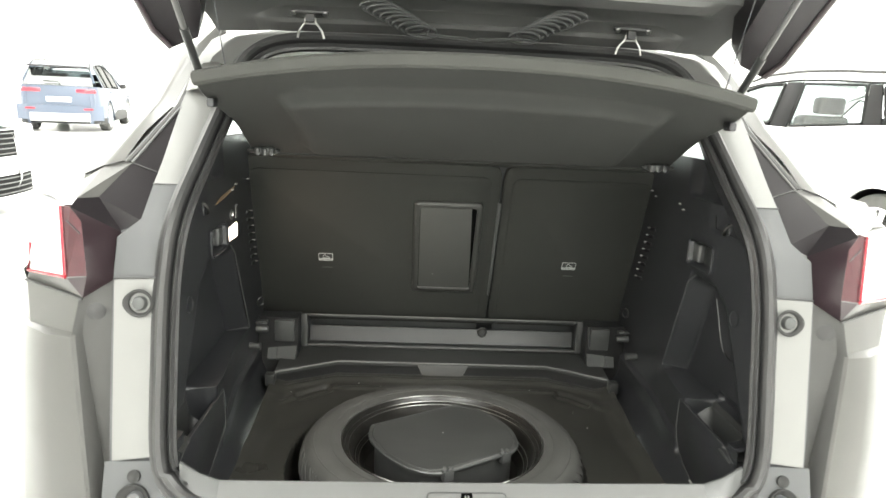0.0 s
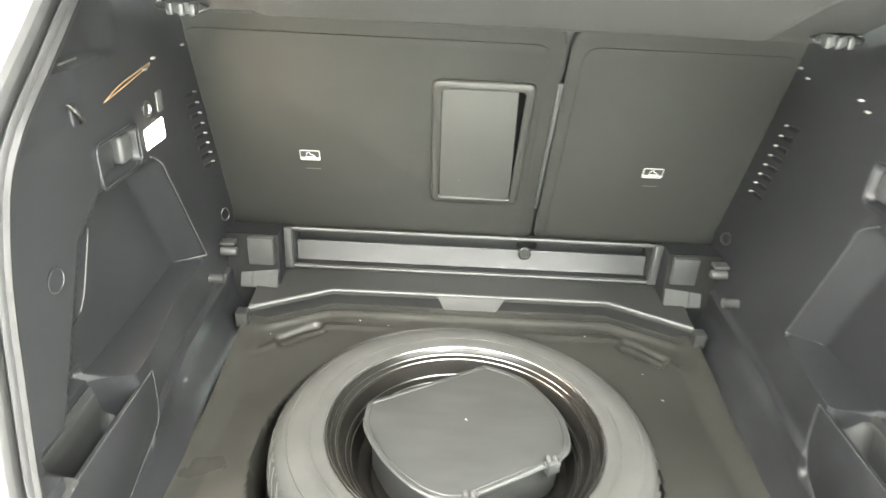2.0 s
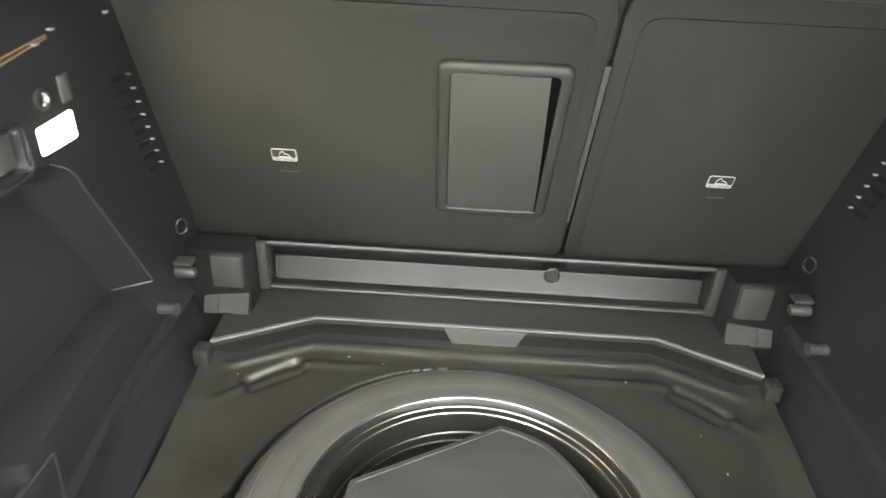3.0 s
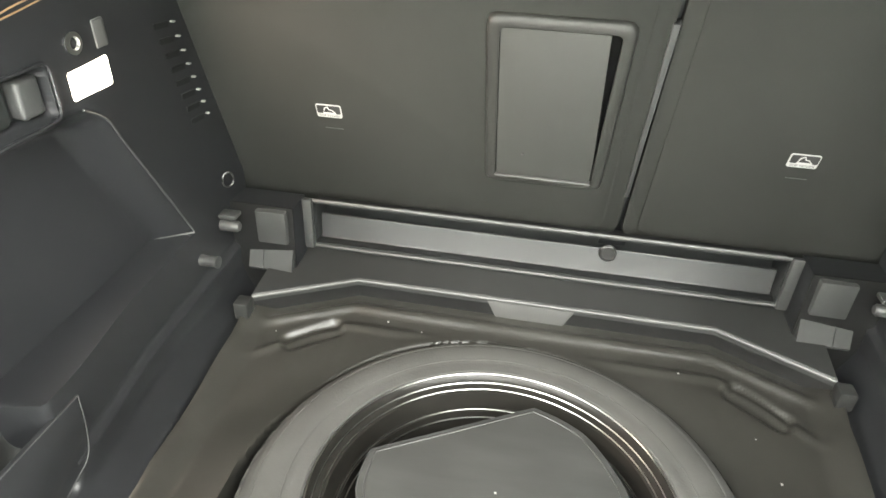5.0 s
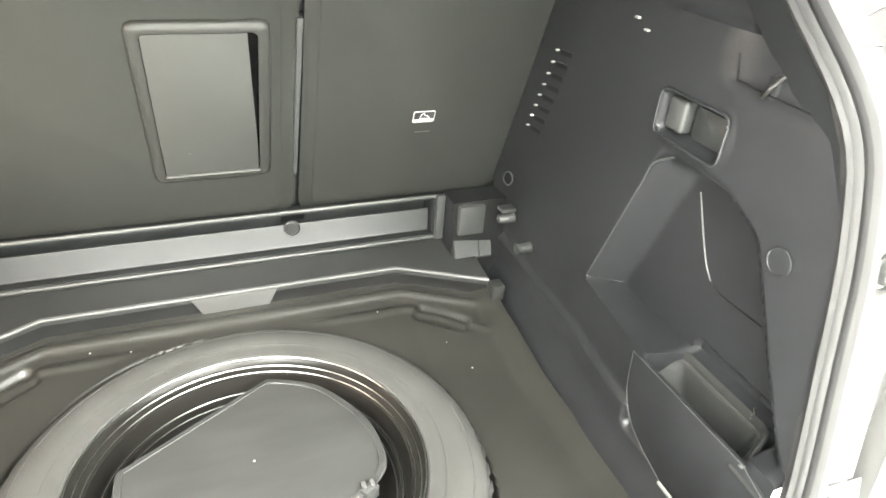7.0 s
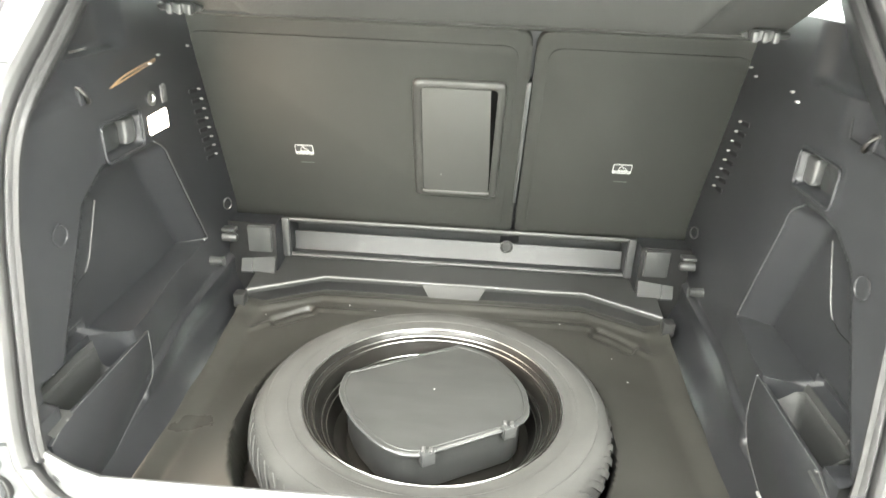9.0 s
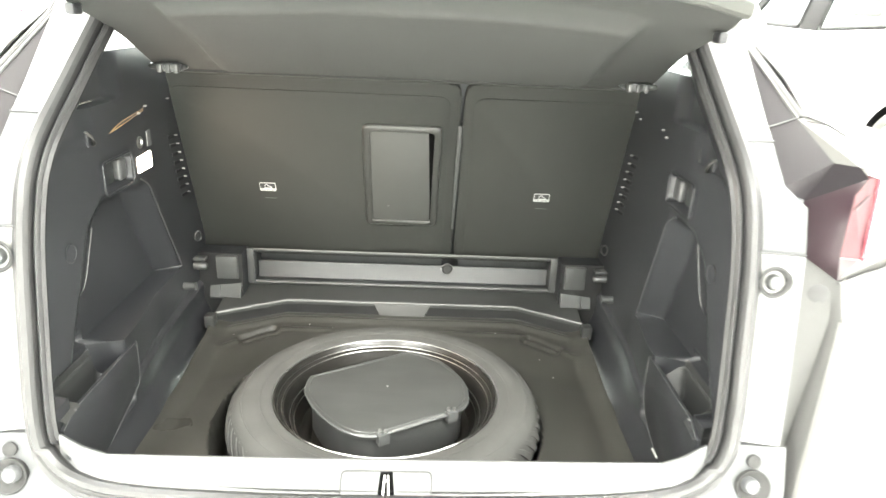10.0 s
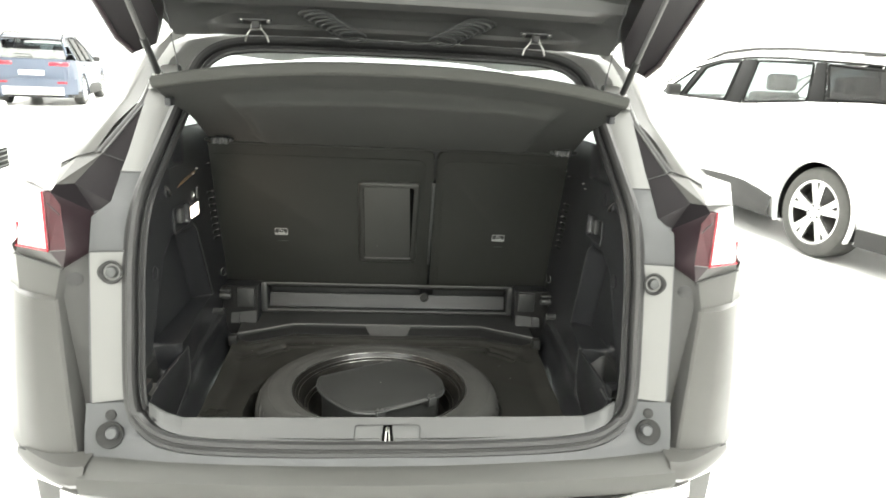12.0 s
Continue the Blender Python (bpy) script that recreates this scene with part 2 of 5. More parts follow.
def refine(rows, k=4):
    """Splits each cell of a grid of points k times both ways, evenly."""
    rows = [[Vector(p) for p in r] for r in rows]
    wide = []
    for r in rows:
        q = [a.lerp(b, i / k) for a, b in zip(r, r[1:]) for i in range(k)]
        wide.append(q + [r[-1]])
    tall = [[a.lerp(b, i / k) for a, b in zip(r0, r1)] for r0, r1 in zip(wide, wide[1:]) for i in range(k)]
    return tall + [wide[-1]]


MIDDLE = 0.008      # the body's middle plane, beside that of the boot floor


def flip(bm, s):
    """Turns a right-hand piece to the left when s is -1."""
    for v in bm.verts:
        v.co.x *= s
    return bm


def mirror(bm, s):
    """Sets a right-hand piece of the shell on side s of the body: full hips, low bumper corners."""
    for v in bm.verts:
        x, z = v.co.x, v.co.z
        v.co.x = MIDDLE + s * (x + 0.003 + 0.014 * step(0.62, 0.655, x) + 0.008 * step(0.70, 0.80, x))
        v.co.z = z - 0.011 * (1 - step(1.10, 1.24, z)) - 0.011 * step(0.705, 0.73, z) * (1 - step(0.80, 0.95, z)) + s * 0.006 * (1 - step(0.76, 1.0, z))
    return bm


def moved(bm, s, down):
    """Like mirror, for round pieces that must keep their shape."""
    for v in bm.verts:
        v.co.x = MIDDLE + s * (v.co.x + 0.003)
        v.co.z += s * 0.006 - down
    return bm


def centred(*obs, down=0.0, lean=0.0):
    """Moves pieces drawn about x = 0 to the body's middle; lean raises the right-hand end."""
    for ob in obs:
        ob.location.x += MIDDLE + 0.7 * lean
        ob.location.z -= down
        ob.rotation_euler.y = -lean


def step(a, b, v):
    t = max(0.0, min(1.0, (v - a) / (b - a)))
    return t * t * (3 - 2 * t)


# ---- the showroom ----
RX0, RX1, RY0, RY1, RZ = -17.0, 15.0, -8.0, 27.0, 4.9


def structure(name, bm, mat, label, category, smooth=False):
    return tagged(part(name, bm, mat, smooth=smooth), label, category, kind="structure")


structure("floor", box(RX0, RX1, RY0, RY1, GROUND - 0.2, GROUND), FLOOR, "polished white showroom floor", "floor")
structure("ceiling", box(RX0, RX1, RY0, RY1, RZ, RZ + 0.2), WALL, "plain white showroom ceiling", "ceiling")
structure("wall_north", box(RX0, RX1, RY1, RY1 + 0.2, GROUND, RZ), WALL, "plain white showroom wall", "wall")
structure("wall_south", box(RX0, RX1, RY0 - 0.2, RY0, GROUND, RZ), WALL, "plain white showroom wall", "wall")
structure("wall_west", box(RX0 - 0.2, RX0, RY0, RY1, GROUND, RZ), WALL, "plain white showroom wall", "wall")
structure("wall_east", box(RX1, RX1 + 0.2, RY0, RY1, GROUND, RZ), WALL, "plain white showroom wall", "wall")

# ---- the car with the open boot ----
car = tagged(empty("car"), "grey metallic car with open tailgate and emptied boot", "car")


def rear_y(z):
    """How far the opening's frame leans forward at a height."""
    pts = [(0.60, -0.065), (0.70, -0.06), (0.79, -0.055), (1.10, 0.008), (1.20, 0.048), (1.28, 0.135), (1.41, 0.275), (1.545, 0.40), (1.7, 0.55)]
    for (z0, y0), (z1, y1) in zip(pts, pts[1:]):
        if z <= z1:
            return y0 + (y1 - y0) * (z - z0) / (z1 - z0)
    return pts[-1][1]


SEAL_HALF = [(0, -0.122, 0.688), (0.2, -0.120, 0.688), (0.40, -0.108, 0.690), (0.492, -0.095, 0.703), (0.541, -0.078, 0.737), (0.561, -0.062, 0.79),
             (0.565, -0.028, 0.94), (0.565, 0.008, 1.09), (0.557, 0.05, 1.195), (0.543, 0.15, 1.293), (0.526, 0.25, 1.39), (0.514, 0.315, 1.462),
             (0.494, 0.345, 1.505), (0.455, 0.365, 1.535), (0.40, 0.38, 1.550), (0.32, 0.39, 1.556), (0.16, 0.405, 1.559), (0, 0.41, 1.560)]
ring = [(MIDDLE + x, y, z + 0.010 * x * (1 - step(0.76, 1.0, z))) for x, y, z in SEAL_HALF + [(-x, y, z) for x, y, z in SEAL_HALF[-2:0:-1]]]
ring = smooth_path(ring, 5, closed=True)
centre = V(0, 0.1, 1.1)


def seal_ups():
    """The frame's outward normal along the ring."""
    out = []
    for p in ring:
        lean = V(0, -1, 0.28) if p.z < 1.15 else V(0, -0.75, 0.66)
        if p.z < 0.74:
            lean = V(0, -0.55, 0.83)
        out.append(lean.normalized())
    return out


UPS = seal_ups()
seal_body = part("boot_seal", sweep(ring, [(-0.022, -0.012), (0.022, -0.012), (0.022, 0.002), (0.016, 0.006), (0.012, 0.004), (0.010, 0.016), (0.003, 0.022),
                                    (-0.005, 0.020), (-0.010, 0.012), (-0.012, 0.004), (-0.018, 0.010), (-0.022, 0.004)], closed=True, ups=UPS), SEAL, car,
                 "grey rubber weatherstrip round the boot opening")
part("seal_groove", sweep(ring, [(-0.0125, 0.003), (-0.0095, 0.003), (-0.0095, 0.0135), (-0.0125, 0.0075)], closed=True, ups=UPS), BLACK, seal_body)
part("seal_groove", sweep(ring, [(0.0105, 0.003), (0.0155, 0.003), (0.0155, 0.0075), (0.0105, 0.012)], closed=True, ups=UPS), BLACK, seal_body)
# shadow line between seal and frame, painted as a black strip
part("seal_shadow_line", sweep(ring, [(-0.027, -0.004), (-0.0215, -0.004), (-0.0215, 0.003), (-0.027, -0.001)], closed=True, ups=UPS), BLACK, seal_body)



def crease(z):
    """The bumper corner's inner crease."""
    t = (z - 0.655) / 0.42
    return V(0.664 + 0.046 * t - 0.016 * step(0.99, 1.06, z), -0.087 + 0.075 * t, z)


def slab(polys, into):
    """Faceted panel: flat faces joined at shared corners, with thickness behind them."""
    bm = bmesh.new()
    seen = {}
    faces = []
    for poly in polys:
        vs = []
        for p in poly:
            key = tuple(round(c, 4) for c in p)
            if key not in seen:
                seen[key] = bm.verts.new(p + into)
            vs.append(seen[key])
        faces.append(bm.faces.new(vs))
    out = bmesh.ops.extrude_face_region(bm, geom=faces, use_keep_orig=True)
    for v in out["geom"]:
        if isinstance(v, bmesh.types.BMVert):
            v.co -= into
    bmesh.ops.recalc_face_normals(bm, faces=bm.faces)
    return bm


# painted frame round the opening
for s in (-1, 1):
    rows = []
    for z in (0.64, 0.70, 0.76, 0.85, 0.95, 1.05, 1.10, 1.165, 1.195, 1.252, 1.29, 1.35, 1.42, 1.48, 1.53):
        # seal's x at this height
        xs = None
        for a, b in zip(SEAL_HALF[2:], SEAL_HALF[3:]):
            if a[2] <= z <= b[2]:
                xs = a[0] + (b[0] - a[0]) * (z - a[2]) / (b[2] - a[2])
        xs = 0.44 if xs is None else xs
        xo = 0.646 - 0.028 * step(1.168, 1.192, z) - 0.006 * step(1.19, 1.30, z) - 0.03 * step(1.40, 1.53, z)
        y = rear_y(z)
        rows.append([(xs + 0.004, y + 0.012, z), (xs + 0.010, y + 0.004, z), (xs + 0.022, y, z), ((xs + xo) / 2 + 0.01, y, z), (xo, y + 0.002, z), (xo + 0.006, y + 0.03, z)])
    part("opening_frame", mirror(loft(rows[:10]), s), PAINT_FLANGE, car, "grey painted frame beside the boot opening")
    # the upper part faces up: its brightness is put into paler paint
    part("upper_frame", mirror(loft(rows[9:]), s), PAINT_PALER, car, "upper frame of the opening, painted paler for the light on it")
    seam = [(0.575 + 0.069 * k, rear_y(1.103) - 0.0045, 1.104 - 0.004 * k) for k in range(2)]
    part("frame_seam", mirror(tube(seam, 0.0022), s), SEAL_DARK, car)
    zs = 1.252
    part("frame_seam", mirror(tube([(0.545, rear_y(zs) - 0.001, zs), (0.615, rear_y(zs) - 0.001, zs)], 0.0015), s), SEAL, car)
    # light plate with its rubber stop
    pl = [(x, rear_y(z) - 0.004, z) for x, z in ((0.574, 0.797), (0.641, 0.787), (0.643, 1.098), (0.578, 1.104))]
    plate = part("frame_plate", mirror(solid(loft([[pl[0], pl[1]], [pl[3], pl[2]]]), 0.003), s), PAINT_PALER, car, "pale painted plate")
    n = V(0, -1, 0.2).normalized()
    c = V(0.606, rear_y(1.055) - 0.006, 1.058)
    # cup coloured darker than the plate for the shade inside it
    stop = part("stop_cup", mirror(lathe([(0.024, 0.0), (0.026, 0.003), (0.023, 0.004), (0.019, 0.001), (0.018, -0.012), (0.0, -0.014)], c, n, 28), s), CLADDING, plate, "recessed round cup")
    part("rubber_stop", mirror(lathe([(0.014, -0.014), (0.0135, 0.002), (0.011, 0.007), (0.004, 0.009), (0.0, 0.009)], c, n, 20), s), PLASTIC_MID, stop, "grey rubber stop")
    # painted corner below the plate, with a dot and a second stop, running into the apron
    rows = [[(0.46, -0.093, 0.703), (0.46, -0.111, 0.695), (0.46, -0.119, 0.684), (0.46, -0.125, 0.674), (0.46, -0.129, 0.668)],
            [(0.515, -0.080, 0.712), (0.523, -0.100, 0.699), (0.53, -0.108, 0.687), (0.536, -0.114, 0.675), (0.542, -0.118, 0.666)],
            [(0.550, -0.070, 0.742), (0.574, -0.078, 0.727), (0.596, -0.086, 0.707), (0.620, -0.091, 0.688), (0.648, -0.095, 0.666)],
            [(0.565, -0.064, 0.768), (0.586, -0.068, 0.763), (0.608, -0.072, 0.753), (0.630, -0.076, 0.742), (0.649, -0.080, 0.732)],
            [(0.572, -0.060, 0.789), (0.590, -0.060, 0.789), (0.610, -0.061, 0.789), (0.630, -0.062, 0.789), (0.648, -0.063, 0.789)]]
    padp = part("frame_corner", mirror(loft(refine(rows)), s), PAINT_FLANGE, car, "grey painted corner under the frame plate")
    n2 = V(0, -0.93, 0.36).normalized()
    part("round_cap", mirror(lathe([(0.0115, -0.002), (0.0115, 0.004), (0.008, 0.006), (0.0, 0.0065)], V(0.607, -0.069, 0.764), n2, 20), s), CLADDING, padp)
    c = V(0.606, -0.0805, 0.716) + n2 * 0.009
    # raised disc, its dark grey standing for the shade of a hollow
    part("stop_cup", moved(lathe([(0.028, -0.016), (0.0295, 0.001), (0.028, 0.0022), (0.026, 0.001), (0.018, -0.004), (0.0, -0.005)], c, n2, 28), s, 0.0155), CLADDING, padp, "round disc coloured dark like a shaded recess")
    part("rubber_stop", moved(lathe([(0.0140, -0.004), (0.0135, 0.006), (0.011, 0.010), (0.0, 0.0105)], c + V(-0.007, 0, 0.005), n2, 20), s, 0.0155), PAINT_FLANGE, padp)
    # dark return between the frame and the bumper's crease; a dark disc paints a dent's shade
    rows = []
    for z in (0.655, 0.70, 0.80, 0.90, 1.00, 1.04):
        t = (z - 0.655) / 0.42
        rows.append([(0.638, rear_y(z) + 0.008, z), (0.651, rear_y(z) + 0.012, z), (crease(z).x - 0.004 - 0.012 * (1 - t), crease(z).y + 0.04 * (1 - t) + 0.006, z), crease(z) + V(0, 0.002, 0), crease(z) + V(0.005, -0.0015, 0)])
    rows.append([(0.645, 0.017, 1.100), (0.652, 0.016, 1.093), (0.682, -0.004, 1.073), (0.690, -0.011, 1.067), (0.695, -0.0135, 1.065)])
    back = part("bumper_return", mirror(loft(rows), s), RETURN, car, "dark grey inner face of the bumper corner")
    part("dent_shade", mirror(lathe([(0.0165, 0.0015), (0.015, 0.0025), (0.0, 0.0025)], (0.673, -0.001, 1.038), V(-0.36, -0.93, 0.1).normalized(), 24), s), SEAL_DARK, back)
    # bumper corner, wrapping round the side, with a crease below its top
    rows = []
    for z in (0.64, 0.66, 0.74, 0.83, 0.92, 0.975, 0.998):
        t = (z - 0.655) / 0.42
        bulge = 0.012 * math.sin(math.pi * max(0, min(1, t)))
        cr = crease(z)
        wide = 0.905 - 0.02 * abs(z - 0.98) / 0.3
        rows.append([cr, cr + V(0.006, -0.004, 0), (0.735 + 0.02 * t, cr.y + 0.012 - bulge, z), (0.805, cr.y + 0.055 - bulge, z), (0.862, cr.y + 0.12, z), (wide - 0.008, cr.y + 0.20, z),
                     (wide, 0.32, z), (wide + 0.005, 0.55, z)])
    rows.append([(0.702, -0.018, 1.004), (0.708, -0.022, 1.004), (0.752, 0.0, 1.004), (0.805, 0.035, 1.003), (0.857, 0.095, 1.003), (0.890, 0.18, 1.003), (0.902, 0.32, 1.004), (0.909, 0.55, 1.004)])
    rows.append([(0.691, -0.012, 1.062), (0.696, -0.014, 1.064), (0.742, 0.002, 1.076), (0.795, 0.020, 1.087), (0.838, 0.085, 1.092), (0.868, 0.18, 1.094), (0.89, 0.32, 1.095), (0.905, 0.55, 1.096)])
    part("bumper_gap", mirror(tube([Vector(p) + V(0, -0.003, 0.012) for p in rows[0][:4]], 0.0026, 6), s), BLACK, car)
    part("bumper_corner", mirror(loft(rows), s), PAINT, car, "grey painted bumper corner with soft reflections", angle=28)
    # tail lamp: dark inner block, red facet, clear outer lens
    tl = empty("tail_lamp")
    tl.parent = car
    tl["label"] = "tail lamp with dark, red and clear lenses"
    A, AT, B, C = V(0.643, 0.015, 1.099), V(0.646, 0.056, 1.170), V(0.688, -0.015, 1.067), V(0.672, -0.028, 1.111)
    D, D2, E, F = V(0.686, -0.004, 1.196), V(0.712, 0.012, 1.217), V(0.726, 0.014, 1.218), V(0.709, -0.024, 1.107)
    G, H, I = V(0.789, 0.020, 1.106), V(0.756, 0.012, 1.236), V(0.795, 0.020, 1.090)
    into = V(0.0, 0.02, 0.0)
    part("dark_lens", mirror(slab([[A, C, D, AT], [A, B, C], [AT, D, D2]], into), s), DARKRED, tl, "smoked dark maroon lens", angle=60)
    part("lower_lens", mirror(slab([[B, F, C]], into), s), DARKRED, tl, "small dark lens", angle=20)
    part("red_lens", mirror(slab([[C, F, E, D2, D]], into), s), REDSMOKE, tl, "smoked red lens", angle=20)
    part("lens_rib", mirror(tube([C.lerp(F, 0.02) + V(0, -0.001, 0), F + V(0, -0.001, 0)], 0.0012), s), PLASTIC_GREY, tl)
    part("lens_rib", mirror(tube([C.lerp(D, 0.78) + V(0.004, -0.001, 0), F.lerp(E, 0.80) + V(-0.006, -0.001, 0)], 0.0012), s), SEAL_DARK, tl)
    part("red_edge", mirror(sweep([F + V(0.002, -0.002, 0), F.lerp(E, 0.5) + V(0.002, -0.002, 0), E + V(0.002, -0.002, 0)], [(-0.0025, -0.003), (0.0025, -0.003), (0.002, 0.002), (-0.002, 0.002)]), s), RED, tl, "bright red lens edge")
    part("clear_lens", mirror(slab([[F, G, H, E], [G, V(0.858, 0.20, 1.108), V(0.842, 0.20, 1.258), H]], into), s), CLEAR, tl, "pale clear lens", angle=20)
    part("lens_edge", mirror(tube([F + V(0, -0.002, 0.001), G + V(0.001, -0.002, 0.001), G + V(-0.006, -0.001, 0.05)], 0.0034), s), RED, tl)
    part("lamp_collar", mirror(slab([[B, I, G, F], [I, V(0.868, 0.18, 1.094), V(0.858, 0.20, 1.106), G]], into), s), PAINT, tl, "grey painted collar under the lamp", angle=20)
    part("collar_gap", mirror(tube([B + V(0, -0.002, -0.002), B.lerp(I, 0.5) + V(0, -0.003, -0.001), I + V(0.001, -0.002, -0.001)], 0.0024), s), SEAL_DARK, tl)
    # dark quarter panel between lamp and window, with the lit facet over the lamp
    Q, Q2, R = V(0.618, 0.054, 1.190), V(0.686, 0.066, 1.228), V(0.714, 0.041, 1.228)
    BI, BO, SO, OUT = V(0.657, 0.15, 1.285), V(0.675, 0.152, 1.287), V(0.712, 0.152, 1.276), V(0.740, 0.13, 1.252)
    IN1, IN2, TOP = V(0.606, 0.142, 1.264), V(0.611, 0.262, 1.388), V(0.613, 0.272, 1.397)
    back = V(0.004, 0.02, -0.012)
    part("lamp_shoulder", mirror(slab([[AT, D2, R, Q2], [AT, Q2, Q]], back), s), GLOSS, car, "dark facet over the tail lamp", angle=50)
    part("quarter_panel_trim", mirror(slab([[Q, Q2, BI, IN1], [IN1, BI, TOP, IN2]], back), s), GLOSS, car, "dark quarter trim beside the rear window", angle=40)
    part("quarter_gap", mirror(tube([IN1 + V(0, -0.001, 0.001), BI + V(0, -0.002, 0.001)], 0.0012), s), SEAL, car)
    part("frame_bead", mirror(tube(smooth_path([AT + V(-0.002, -0.002, 0), Q + V(-0.002, -0.001, 0.001), IN1 + V(-0.002, -0.002, 0.003), IN2 + V(-0.002, 0, 0.004)], 4), 0.0042), s), PAINT_FLANGE, car)
    part("lower_quarter", mirror(slab([[Q2, R, OUT, SO, BO, BI]], back), s), PAINT, car, "grey painted quarter under the window", angle=20)
    up = V(0.598, 0.40, 1.515)
    for k in range(2):
        off = V(0.013 * k, 0.003 * k, 0.002 * k)
        part("window_strip", mirror(tube([BI + off, TOP + off * 0.7, up + off * 0.5], 0.0034), s), PLASTIC_GREY, car, "slim grey window strip")
    part("strip_gap", mirror(tube([BI + V(0.0065, 0.004, 0.001), TOP + V(0.005, 0.004, 0.001), up + V(0.003, 0.004, 0)], 0.004), s), SEAL_DARK, car)
    # painted flange behind the strips, closing the joint with the pillar
    rows = []
    for k in range(7):
        a = (BI + V(0.004, 0, 0)).lerp(TOP, k / 6) + V(0, 0.008, -0.003)
        rows.append([a, a + V(0.018, 0.003, 0.001), a + V(0.036 - 0.010 * k / 6, 0.014, -0.002)])
    part("strip_flange", mirror(solid(loft(rows), 0.003), s), PAINT, car)
    # rear pillar and side above the lamp
    rows = [[BO, SO, OUT + V(0.006, 0.02, 0.006), (0.80, 0.25, 1.272), (0.86, 0.45, 1.20)],
            [(0.652, 0.21, 1.345), (0.682, 0.215, 1.34), (0.712, 0.24, 1.325), (0.765, 0.32, 1.325), (0.83, 0.52, 1.27)],
            [(0.626, 0.276, 1.402), (0.650, 0.285, 1.405), (0.675, 0.31, 1.395), (0.72, 0.40, 1.39), (0.79, 0.58, 1.34)],
            [(0.607, 0.40, 1.518), (0.625, 0.41, 1.53), (0.645, 0.43, 1.525), (0.67, 0.50, 1.515), (0.71, 0.64, 1.46)],
            [(0.56, 0.50, 1.60), (0.57, 0.50, 1.615), (0.59, 0.54, 1.61), (0.61, 0.60, 1.60), (0.63, 0.70, 1.56)]]
    part("rear_pillar", mirror(loft(refine(rows)), s), PAINT, car, "grey painted rear pillar")
    part("pillar_gap", mirror(tube([BO + V(0, -0.001, 0.001), SO + V(0, -0.001, 0.001), OUT + V(0.006, 0.019, 0.007)], 0.0016), s), SEAL_DARK, car)
    part("shoulder_panel", mirror(loft([[R, H + V(0.0, 0.003, 0.001), (0.842, 0.20, 1.260), (0.89, 0.5, 1.17)], [OUT, OUT + V(0.006, 0.02, 0.006), (0.80, 0.25, 1.272), (0.86, 0.45, 1.20)]]), s), PAINT, car)
    # body side
    rows = []
    for y, w in ((0.55, 0.91), (0.9, 0.915), (1.6, 0.92), (2.4, 0.92), (3.2, 0.91), (3.8, 0.86), (4.15, 0.62)):
        h = 1.165 if y < 2.6 else 1.165 - 0.16 * (y - 2.6) / 1.55
        rows.append([(w - 0.06, y, GROUND + 0.22), (w, y, GROUND + 0.5), (w, y, 0.85), (w - 0.004, y, 1.05), (w - 0.02, y, h)])
    part("side_panel", mirror(loft(rows), s), PAINT, car)
    rows = [[(0.885, y, 1.165), (0.78, y, 1.42), (0.66, y + (0.12 if y < 1 else (-0.5 if y > 2.4 else 0)), 1.60)] for y in (0.66, 1.2, 1.9, 2.7)]
    part("side_window", mirror(solid(loft(rows), 0.004), s), GLASS, car, "clear side window")

# roof, bonnet, windscreen and underside close the shell
rows = []
for y, z in ((0.43, 1.585), (0.6, 1.615), (1.0, 1.63), (1.6, 1.635), (2.1, 1.60)):
    rows.append([(x, y, z - 0.10 * (abs(x) / 0.66) ** 3 * (0.6 if y < 0.5 else 0.35)) for x in (-0.62, -0.5, -0.3, -0.1, 0.1, 0.3, 0.5, 0.62)])
part("roof", solid(loft(rows), 0.03), PAINT, car, "grey painted roof")
part("headliner", solid(loft([[(x, y, 1.585 - 0.06 * (abs(x) / 0.66) ** 3) for x in (-0.58, -0.4, -0.2, 0, 0.2, 0.4, 0.58)] for y in (0.5, 0.8, 1.4, 2.05)]), 0.01), HEADLINER, car, "pale cloth headliner")
part("windscreen", solid(loft([[(x, 2.1, 1.58) for x in (-0.62, 0, 0.62)], [(x, 2.95 + 0.1 * (1 - abs(x) / 0.8), 1.10) for x in (-0.80, 0, 0.80)]]), 0.005), GLASS, car)
part("bonnet", loft([[(x, y, z - 0.05 * (x / 0.85) ** 2) for x in (-0.86, -0.4, 0, 0.4, 0.86)] for y, z in ((2.95, 1.10), (3.6, 1.05), (4.1, 0.88), (4.2, 0.5))]), PAINT, car)
part("underbody", box(-0.84, 0.84, 0.0, 4.1, GROUND + 0.2, GROUND + 0.24), FLOORPAN, car)

# bumper and sill across the back
rows, apron = [], []
for k in range(-8, 9):
    x = k / 8 * 0.655
    b = 0.045 * (1 - (x / 0.655) ** 2)
    xa, ba = k / 8 * 0.472, 0.045 * (1 - (k / 8 * 0.472 / 0.655) ** 2)
    apron.append([(xa, -0.070 - ba, 0.703), (xa, -0.088 - ba, 0.695), (xa, -0.096 - ba, 0.684), (xa, -0.102 - ba, 0.674), (xa, -0.106 - ba, 0.668)])
    rows.append([(x, -0.100 - b, 0.671), (x, -0.108 - b, 0.671), (x, -0.120 - b * 0.9, 0.668), (x, -0.140 - b * 0.8, 0.662), (x, -0.156 - b * 0.8, 0.652), (x, -0.160 - b * 0.8, 0.635), (x, -0.154 - b * 0.8, 0.606), (x, -0.12 - b * 0.8, 0.58)])
